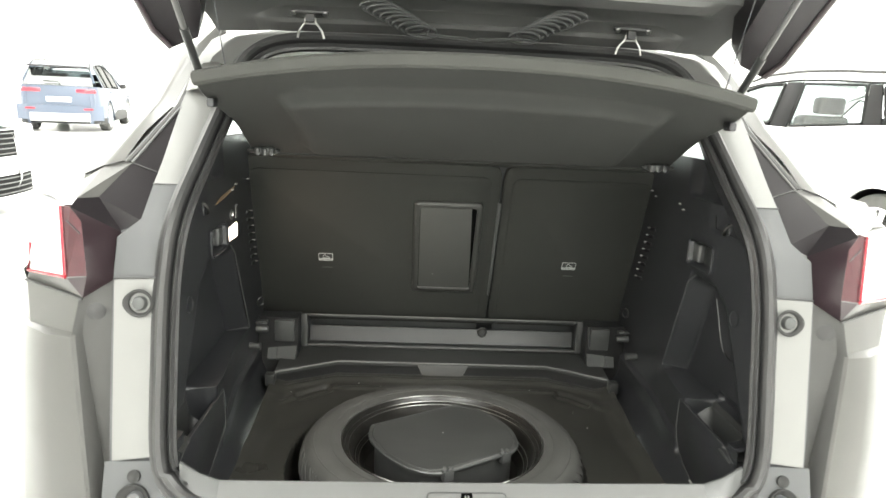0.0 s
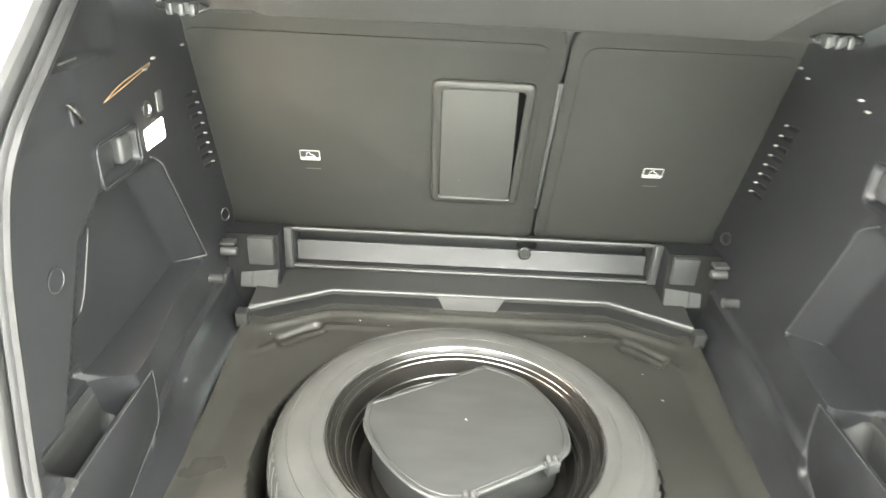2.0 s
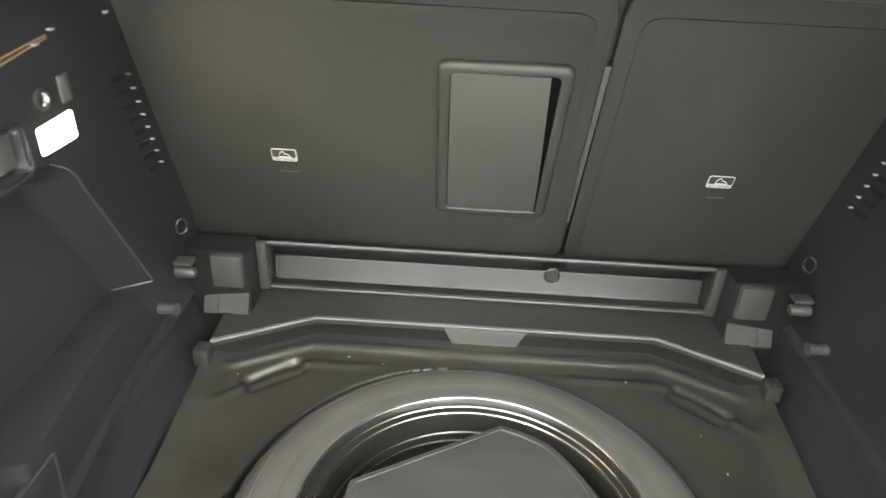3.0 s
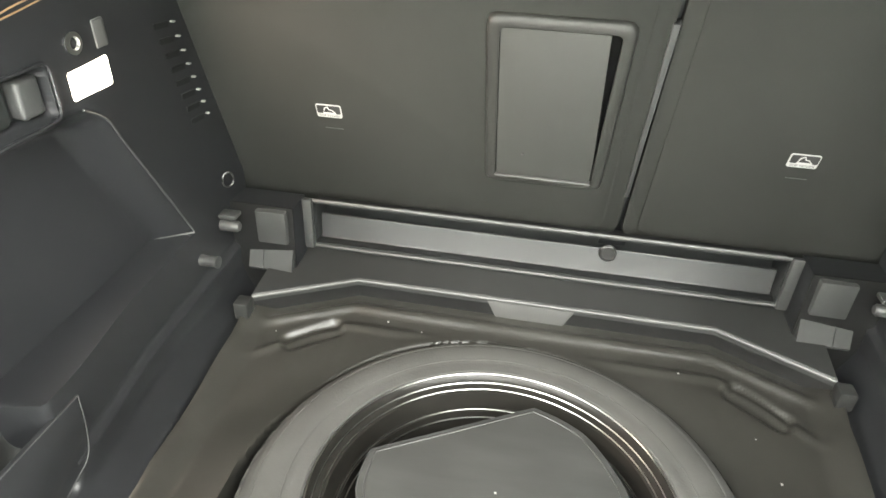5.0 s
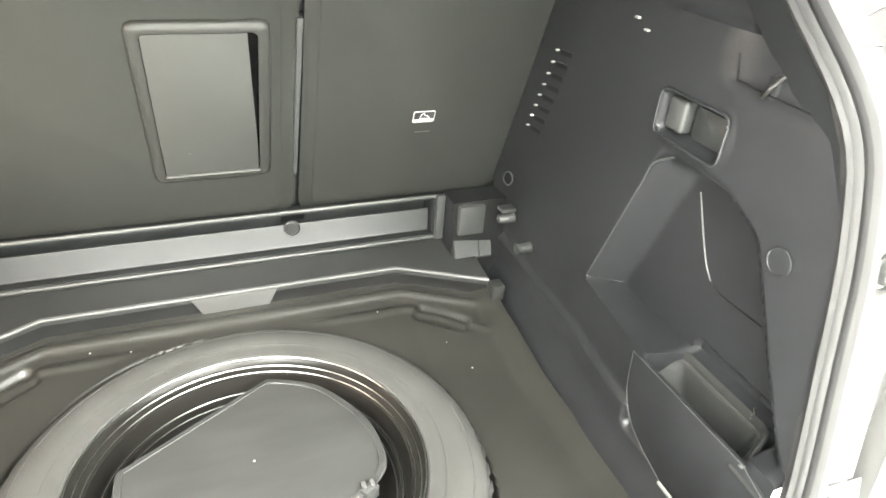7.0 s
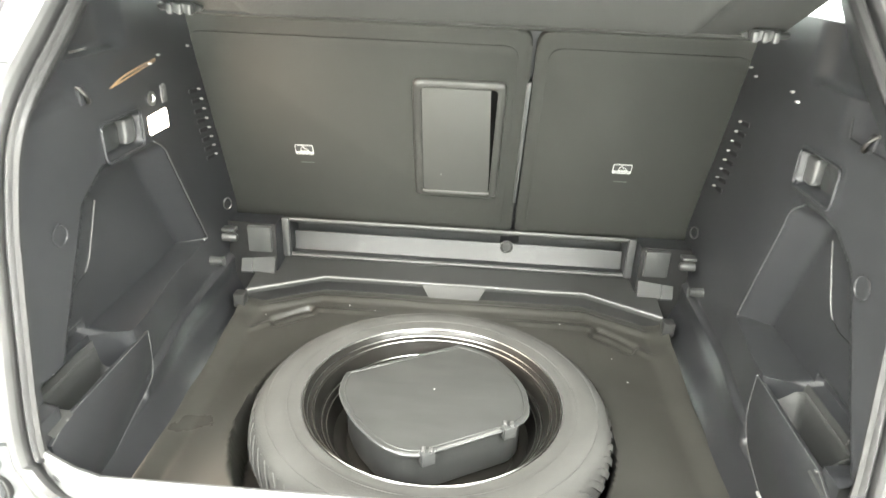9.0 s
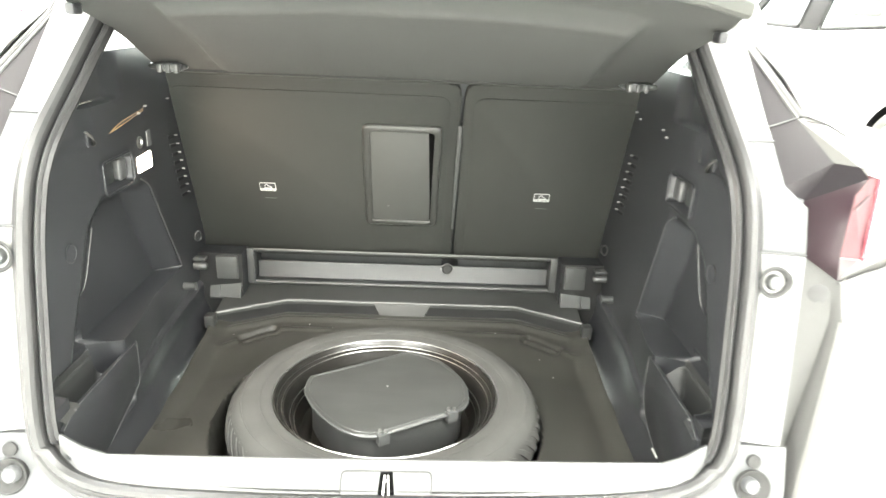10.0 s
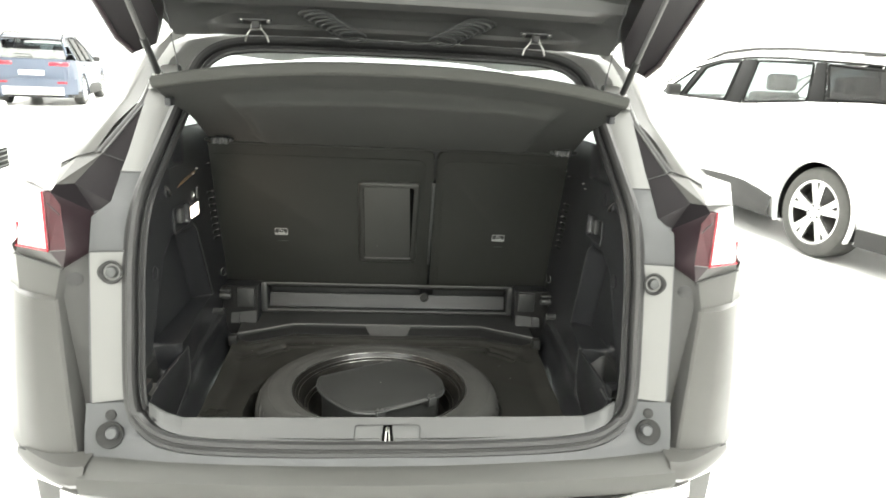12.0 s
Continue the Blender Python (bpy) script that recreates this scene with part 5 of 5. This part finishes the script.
    part("cable", tube(smooth_path([V(s * 0.10, 0.325, 1.575), V(s * 0.06, 0.33, 1.572), V(s * 0.01, 0.332, 1.570)], 4), 0.0036, 6), PLASTIC_MID, tg)
    # gutter beside the seal, its light put into a paler paint
    gut = [[V(0.54, 0.275, 1.43), V(0.575, 0.26, 1.435), V(0.61, 0.29, 1.43)], [V(0.525, 0.335, 1.49), V(0.565, 0.335, 1.505), V(0.605, 0.36, 1.50)], [V(0.48, 0.375, 1.54), V(0.525, 0.385, 1.555), V(0.59, 0.42, 1.548)],
           [V(0.40, 0.395, 1.562), V(0.42, 0.415, 1.58), V(0.52, 0.45, 1.585)], [V(0.2, 0.42, 1.572), V(0.25, 0.44, 1.585), V(0.40, 0.46, 1.60)], [V(0, 0.43, 1.575), V(0, 0.45, 1.585), V(0, 0.47, 1.60)]]
    part("roof_gutter", mirror(loft(refine(gut)), s), PAINT_PALER, car, "gutter painted pale for the light on it")

centred(tg)

# slots above the lamp, its glow painted amber, and added backing behind the trough
for k in range(2):
    part("trim_slot", tube(smooth_path([V(-0.549, 0.285, 1.184), V(-0.5485, 0.335, 1.190 + 0.006 * k), V(-0.549, 0.39, 1.197 + 0.005 * k), V(-0.550, 0.448, 1.204 + 0.003 * k)], 4), 0.0012, 6), AMBER, car, "slot edge with the lamp's glow painted amber")
# unseen backing plates, added to keep outside light from showing through
part("trough_backing", box(-0.60, 0.60, 0.87, 0.89, 0.45, 0.76), PLASTIC, car)
for s in (-1, 1):
    part("side_backing", box(*sorted((s * 0.612, s * 0.625)), 0.06, 0.85, 0.45, 1.10), PLASTIC, car)

# dust and lint on the pan and the lid
rng = random.Random(5)
for k in range(14):
    x, y = rng.uniform(-0.44, 0.44), rng.uniform(0.05, 0.66)
    r = math.hypot(x + 0.02, y - 0.295)
    if r < 0.37:
        continue
    h = rng.uniform(0.0007, 0.0016)
    part("dust_speck", box(x - h, x + h, y - h, y + h, pan_z(x, y) - 0.0005, pan_z(x, y) + 0.001), LABEL, pan)
x, y = -0.015, 0.304
z = 0.634 - 0.02 * (y - 0.3)
part("dust_speck", box(x - 0.0016, x + 0.0016, y - 0.0013, y + 0.0013, z - 0.0005, z + 0.0008), LABEL, lid)


# ---- the other cars in the showroom ----
def along(pts, y):
    for (y0, v0), (y1, v1) in zip(pts, pts[1:]):
        if y <= y1:
            return v0 + (v1 - v0) * (y - y0) / (y1 - y0)
    return pts[-1][1]


def road_wheel(name, x, y, r, s, parent, spokes=5):
    w = tagged(empty(name))
    w.parent = parent
    c = V(x, y, r)
    axis = (s, 0, 0)
    rr = r * 0.72
    part("tyre", lathe([(rr, 0.0), (rr + 0.01, 0.012), (r * 0.88, 0.016), (r * 0.96, 0.004), (r, -0.02), (r, -0.18), (r * 0.95, -0.21), (rr, -0.2)], c, axis, 56, closed=True), RUBBER, w, "black tyre")
    rim = part("rim", lathe([(rr, 0.004), (rr - 0.012, 0.006), (rr - 0.02, -0.01), (rr - 0.03, -0.09), (0.06, -0.10), (0.0, -0.10)], c, axis, 56), STEEL, w)
    part("rim_flange", lathe([(rr + 0.004, 0.002), (rr, 0.010), (rr - 0.016, 0.008), (rr - 0.022, -0.006)], c, axis, 56), ALLOY, rim)
    for k in range(spokes):
        for off in (-0.17, 0.17):
            a = 2 * math.pi * k / spokes + 0.3
            pts = []
            for rad, half in ((0.05, 0.026), (rr * 0.6, 0.024), (rr - 0.01, 0.030)):
                pts.append((rad, half))
            def at(rad, lat):
                aa = a + off * (0.3 + 0.9 * (rad / rr))
                return c + V(s * (0.008 - 0.02 * (1 - rad / rr)), rad * math.cos(aa) - lat * math.sin(aa), rad * math.sin(aa) + lat * math.cos(aa))
            o = [at(q, h) for q, h in pts] + [at(q, -h) for q, h in reversed(pts)]
            part("spoke", extrude_outline(o, (-s * 0.03, 0, 0), 0.004), ALLOY, rim, "silver spoke")
    part("hub", lathe([(0.075, -0.02), (0.07, 0.0), (0.03, 0.006), (0.0, 0.006)], c, axis, 24), ALLOY, rim)
    for k in range(5):
        a = 2 * math.pi * k / 5
        part("wheel_bolt", lathe([(0.011, 0.0), (0.010, 0.006), (0.0, 0.006)], c + V(s * 0.0, 0.052 * math.cos(a), 0.052 * math.sin(a)), axis, 10), PLASTIC, rim)
    return w


def parked_car(name, label, paint, matrix, size=1.0, mpv=True):
    """Front towards +y, the origin on the ground under the rear axle."""
    top = tagged(empty(name), label, "car", "parked showroom cars")
    Lr, Lf, R, WB = -0.92, 3.72, 0.355, 2.84
    belt = [(-0.92, 1.22), (-0.2, 1.215), (0.3, 1.19), (1.15, 1.125), (2.1, 1.135), (2.7, 1.13), (3.2, 1.02), (3.72, 0.78)] if mpv else \
           [(-0.92, 1.06), (-0.2, 1.04), (1.5, 1.0), (2.45, 1.0), (3.2, 0.96), (3.72, 0.80)]
    roof = [(-0.86, 1.40), (-0.62, 1.50), (0.0, 1.545), (0.4, 1.565), (0.9, 1.59), (1.35, 1.595), (1.82, 1.56), (2.3, 1.455), (2.85, 1.17)] if mpv else \
           [(-0.80, 1.18), (-0.62, 1.50), (-0.3, 1.60), (0.5, 1.64), (1.2, 1.60), (1.8, 1.36), (2.3, 1.02)]
    wide = [(-0.92, 0.66), (-0.80, 0.82), (-0.5, 0.90), (0.5, 0.92), (2.8, 0.915), (3.3, 0.86), (3.6, 0.70), (3.72, 0.50)]
    # sides with the wheel arches cut out
    for s in (-1, 1):
        bm = bmesh.new()
        ny, nz = 92, 14
        g = []
        for j in range(ny + 1):
            y = Lr + (Lf - Lr) * j / ny
            w, b = along(wide, y), along(belt, y)
            row = []
            for k in range(nz + 1):
                t = k / nz
                z = 0.20 + (b - 0.20) * t
                x = w - 0.05 * (1 - step(0.0, 0.25, t)) - 0.035 * step(0.75, 1.0, t) + 0.012 * math.sin(t * 6)
                row.append(bm.verts.new((s * x, y, z)))
            g.append(row)
        for a, b in zip(g, g[1:]):
            for k in range(nz):
                quad = (a[k], b[k], b[k + 1], a[k + 1])
                if any(min(math.hypot(v.co.y, v.co.z - R), math.hypot(v.co.y - WB, v.co.z - R)) > R * 1.151 for v in quad):
                    bm.faces.new(quad)
        for v in list(bm.verts):
            if not v.link_faces:
                bm.verts.remove(v)
        for v in bm.verts:
            for wy in (0.0, WB):
                q = math.hypot(v.co.y - wy, v.co.z - R)
                if q < R * 1.15:
                    v.co.y, v.co.z = wy + (v.co.y - wy) * R * 1.15 / q, R + (v.co.z - R) * R * 1.15 / q
        part("body_side", bm, paint, top)
        for wy in (0.0, WB):
            arc = [V(s * (along(wide, wy) + 0.002), wy + R * 1.15 * math.cos(a), R + R * 1.15 * math.sin(a)) for a in [radians(-22 + 224 * k / 28) for k in range(29)]]
            part("arch_lip", sweep(arc, [(-0.012, -0.025), (0.006, -0.025), (0.006, 0.008), (-0.012, 0.008)], up=(1, 0, 0)), paint, top)
            liner = [[(s * (along(wide, wy) - 0.30 * m), wy + R * 1.16 * math.cos(a), R + R * 1.16 * math.sin(a)) for a in [radians(-20 + 220 * k / 20) for k in range(21)]] for m in (0, 1)]
            part("arch_liner", loft(liner), CARTRIM, top)
            road_wheel("road_wheel", s * (along(wide, wy) - 0.012), wy, R, s, top)
        # sill cladding
        rows = [[(s * (0.925 + dx), y, z) for dx, z in ((-0.06, 0.19), (0.012, 0.22), (0.026, 0.27), (0.022, h - 0.09), (0.014, h - 0.075), (0.018, h - 0.03), (0.002, h), (-0.02, h + 0.004))] for y, h in ((0.46, 0.38), (0.62, 0.43), (0.85, 0.47), (1.1, 0.478), (1.7, 0.46), (2.2, 0.44), (2.38, 0.42))]
        part("sill_cladding", loft(rows), CLADDING, top, "grey sill cladding")
        rows = [[(s * (along(wide, y) + 0.012), y, z) for z in (0.20, 0.33)] for y in (-0.9, -0.7, -0.44)]
        part("rear_cladding", solid(loft(rows), 0.01), CLADDING, top)
        # pillars and panes
        def gx(y, z):
            b = along(belt, y)
            return along(wide, y) - 0.05 - 0.30 * max(0, (z - b)) / 0.66

        def rail(y):
            return along(roof, y) - (0.045 if mpv else 0.05)

        def framed(name, outline, mat, label, trim=0.011):
            o = rounded([V(s * gx(y, z), y, z) for y, z in outline], 0.03, 3)
            w = part(name, extrude_outline(o, (s * 0.004, 0, 0)), mat, top, label)
            part("window_trim", tube([p + V(s * 0.006, 0, 0) for p in o], trim, 6, closed=True), CARTRIM, w)

        def post(outline, mat, name="pillar"):
            part(name, extrude_outline([V(s * gx(y, z), y, z) for y, z in outline], (s * 0.012, 0, 0), 0.003), mat, top)

        if mpv:
            framed("side_window", [(2.10, 1.145), (1.40, 1.145), (1.47, 1.505), (1.75, 1.50), (1.98, 1.445)], GLASS, "clear front door window", 0.017)
            framed("quarter_window", [(2.56, 1.165), (2.19, 1.155), (2.09, 1.40), (2.16, 1.41)], GLASS, "small triangular window")
            framed("side_window", [(1.14, 1.140), (0.34, 1.200), (0.50, 1.495), (1.23, 1.510)], GLASS, "clear rear door window")
            framed("side_window", [(0.14, 1.225), (-0.56, 1.235), (-0.48, 1.43), (0.33, 1.485)], DARKGLASS, "tinted rear quarter window")
            post([(1.385, 1.12), (1.16, 1.125), (1.25, 1.525), (1.455, 1.525)], CARTRIM, "door_post")
            post([(0.325, 1.19), (0.165, 1.205), (0.36, 1.50), (0.475, 1.50)], CARTRIM, "door_post")
            post([(2.20, 1.12), (2.12, 1.12), (1.99, 1.455), (2.07, 1.45)], CARTRIM, "mirror_post")
            post([(2.80, 1.12), (2.58, 1.14), (2.14, 1.425), (2.24, 1.455)], paint)
            post([(-0.58, 1.20), (-0.84, 1.20), (-0.70, 1.46), (-0.50, 1.46)], paint)
        else:
            cuts = [(-0.30, 0.06), (0.12, 0.82), (0.92, 1.66)]
            for y0, y1 in cuts:
                framed("side_window", [(y0, along(belt, y0)), (y1, along(belt, y1)), (y1, rail(y1)), (y0, rail(y0))], DARKGLASS, "tinted side window")
            edges = [cuts[0][0] - 0.14] + [v for c in cuts for v in c] + [cuts[-1][1] + 0.22]
            for y0, y1 in zip(edges[0::2], edges[1::2]):
                post([(y0, along(belt, y0) - 0.02), (y1, along(belt, y1) - 0.02), (y1, rail(y1)), (y0, rail(y0))], paint if y0 < -0.2 or y0 > 1.5 else GLOSS)
        rl = [V(s * (gx(y, rail(y)) - 0.01), y, rail(y) + 0.012) for y in [-0.80 + 0.13 * k for k in range(27)] if rail(y) > along(belt, y)]
        part("roof_rail", tube(rl, 0.026, 8), paint, top)
        part("roof_gutter", tube([p + V(s * 0.020, 0, -0.020) for p in rl[1:]], 0.009, 6), CARTRIM, top, "dark roof gutter strip")
        part("rail_bar", tube([p + V(-s * 0.02, 0, 0.036 + 0.012 * min(k, 2, len(rl[1:-4]) - 1 - k)) for k, p in enumerate(rl[1:-4])], 0.013, 8), CLADDING, top, "grey roof bar")
        my = 2.15 if mpv else 1.80
        m = V(s * 0.97, my, along(belt, my) + 0.075)
        part("door_mirror", box(m.x - 0.075, m.x + 0.075, m.y - 0.04, m.y + 0.06, m.z - 0.065, m.z + 0.055, 0.03, 3), CLADDING, top, "door mirror")
        for y in ((1.22, 0.35) if mpv else (1.15, 0.30)):
            part("door_handle", box(*sorted((s * 0.90, s * 0.935)), y - 0.10, y + 0.10, along(belt, y) - 0.115, along(belt, y) - 0.085, 0.008), paint, top)
        for y in ((0.02, 0.92, 1.98) if mpv else (0.05, 0.87, 1.8)):
            seam = [V(s * (along(wide, y) - 0.05 * (1 - step(0.0, 0.25, t)) - 0.035 * step(0.75, 1.0, t) + 0.012 * math.sin(t * 6) + 0.001), y + (0.10 * (1 - t) if y < 0.1 else 0), 0.20 + (along(belt, y) - 0.20) * t) for t in [(0.72 if y < 0.1 else 0.2) + (0.028 if y < 0.1 else 0.08) * k for k in range(11)]]
            part("door_seam", tube(seam, 0.004, 5), SEAL_DARK, top)
        # lamps
        part("rear_lamp", box(*sorted((s * 0.36, s * 0.77)), Lr - 0.01, Lr + 0.16, 0.91, 1.00, 0.02), RED, top, "red rear lamp")
        part("head_lamp", box(*sorted((s * 0.48, s * 0.80)), 3.38, 3.64, 0.70, 0.84, 0.03), CLEAR, top, "clear headlamp")
        part("rear_reflector", box(*sorted((s * 0.50, s * 0.70)), Lr - 0.03, Lr + 0.1, 0.52, 0.56, 0.005), RED, top)
        part("tail_pipe", tube([V(s * 0.48 + 0.09 * math.cos(a), Lr - 0.035, 0.38 + 0.03 * math.sin(a)) for a in [2 * math.pi * k / 20 for k in range(20)]], 0.012, 6, closed=True), CHROME, top)
    # roof skin, tailgate, bonnet, glass
    rows = [[(x * (along(wide, y) - 0.26), y, along(roof, y) - 0.03 * x * x) for x in [k / 6 for k in range(-6, 7)]] for y in [-0.62 + (0.18 if mpv else 0.16) * k for k in range(15 if mpv else 14)]]
    part("roof", solid(loft(rows), 0.02), paint, top)
    nose, head = (2.85, 1.90) if mpv else (2.42, 1.46)
    part("windscreen", solid(loft([[(x * 0.64, head, along(roof, head)) for x in (-1, 0, 1)], [(x * 0.80, nose, along(belt, nose) + 0.03) for x in (-1, 0, 1)]]), 0.005), GLASS, top)
    part("bonnet", loft([[(x * (along(wide, y) - 0.03), y, along(belt, y) + 0.05 * (1 - x * x)) for x in [k / 5 for k in range(-5, 6)]] for y in (nose - 0.04, nose + 0.2, 3.2, 3.5, 3.68)]), paint, top)
    part("tailgate", solid(loft([[(x * 0.74, Lr + 0.02 - 0.03 * (1 - x * x), z) for x in (-1, -0.5, 0, 0.5, 1)] for z in (0.62, 0.85, along(belt, Lr))]), 0.03), paint, top)
    part("rear_window", solid(loft([[(x * 0.72, Lr + 0.05, along(belt, Lr) + 0.01) for x in (-1, 0, 1)], [(x * 0.62, -0.66, along(roof, -0.66) - 0.02) for x in (-1, 0, 1)]]), 0.005), DARKGLASS if mpv else COATEDGLASS, top, "rear window")
    part("rear_wiper", tube([V(-0.30, Lr + 0.03, along(belt, Lr) + 0.10), V(0.0, Lr + 0.035, along(belt, Lr) + 0.09), V(0.05, Lr + 0.03, along(belt, Lr) + 0.02)], 0.010, 6), BLACK, top)
    part("spoiler", box(-0.62, 0.62, -0.86, -0.55, along(roof, -0.6) - 0.03, along(roof, -0.6) + 0.01, 0.012), paint if mpv else GLOSS, top)
    part("rear_bumper", loft([[(x * along([(0, 0.9), (1, 0.9)], 0), Lr - 0.05 + 0.14 * abs(x) ** 3, z) for x in [k / 6 for k in range(-6, 7)]] for z in (0.28, 0.42, 0.50, 0.62)]), paint, top)
    part("rear_skid", solid(loft([[(x * 0.62, Lr - 0.065 + 0.04 * abs(x) ** 3, z) for x in (-1, -0.5, 0, 0.5, 1)] for z in (0.26, 0.44)]), 0.012), ALLOY, top, "silver skid plate")
    part("rear_plate", box(-0.26, 0.26, Lr - 0.035, Lr - 0.01, 0.70, 0.81, 0.004), LABEL, top, "blank number plate")
    part("front_bumper", loft([[(x * 0.86, Lf + 0.04 - 0.22 * abs(x) ** 2.4, z) for x in [k / 8 for k in range(-8, 9)]] for z in (0.22, 0.30, 0.55, 0.72, 0.80)]), paint, top)
    for zc, hw, n in ((0.675, 0.50, 5), (0.285, 0.74, 4)):
        gy = lambda x: Lf + 0.05 - 0.22 * abs(x / 0.86) ** 2.4
        gr = part("grille", loft([[(x * hw, gy(x * hw), z) for x in [k / 8 for k in range(-8, 9)]] for z in (zc - 0.024 * n, zc + 0.024 * n)]), CARTRIM, top, "dark grille")
        for k in range(n):
            z = zc + 0.046 * (k - (n - 1) / 2)
            part("grille_bar", tube([V(x * hw, gy(x * hw) + 0.008, z) for x in [q / 8 for q in range(-8, 9)]], 0.0055, 6), PLASTIC_MID, gr)
    part("front_plate", box(-0.26, 0.26, Lf + 0.045, Lf + 0.065, 0.42, 0.53, 0.004), LABEL, top, "blank number plate")
    part("underside", box(-0.80, 0.80, Lr + 0.05, Lf - 0.15, 0.20, 0.24), PLASTIC, top)
    part("cabin_floor", box(-0.80, 0.80, -0.6, 2.3, 0.55, 0.58), PLASTIC, top)
    lift = 0.08 if mpv else 0.0
    for x in (-0.38, 0.38):
        for y in (0.42, 1.36):
            seat = part("seat", box(x - 0.25, x + 0.25, y - 0.10, y + 0.06, 0.6, 1.16 + lift, 0.05, 3), CLADDING, top, "grey seat back")
            part("headrest", box(x - 0.14, x + 0.15, y - 0.14, y - 0.03, 1.17 + lift, 1.35 + lift * 0.7, 0.04, 3), CARTRIM, seat)
    top.matrix_basis = matrix @ Matrix.Scale(size, 4)
    return top


def heading(x, y, az, up=GROUND):
    """az: degrees clockwise from +y."""
    return pose(x, y, up, 0, 0, -az)


parked_car("parked_car", "white people carrier with silver alloy wheels parked alongside", WHITE, heading(4.37, 3.70, -8), 1.035)
parked_car("parked_car", "blue metallic off-roader with red rear lamps parked far off", BLUE, heading(-8.58, 15.45, -15), 1.0, mpv=False)
parked_car("parked_car", "white car with a dark slatted grille facing across the aisle", WHITE, heading(-7.59, 5.67, 104.7), 1.0, mpv=False)

for s in (-1, 1):
    for wy in (0.75, 3.4):
        w = road_wheel("car_wheel", s * 0.885, wy, 0.35, s, car)
        w.location.z = GROUND + wy * math.tan(RAKE)

# the car stands slightly nose-down on its springs
for ob in (car, shelf, spare, tool, bo):
    ob.matrix_basis = Matrix.Rotation(-RAKE, 4, "X") @ ob.matrix_basis
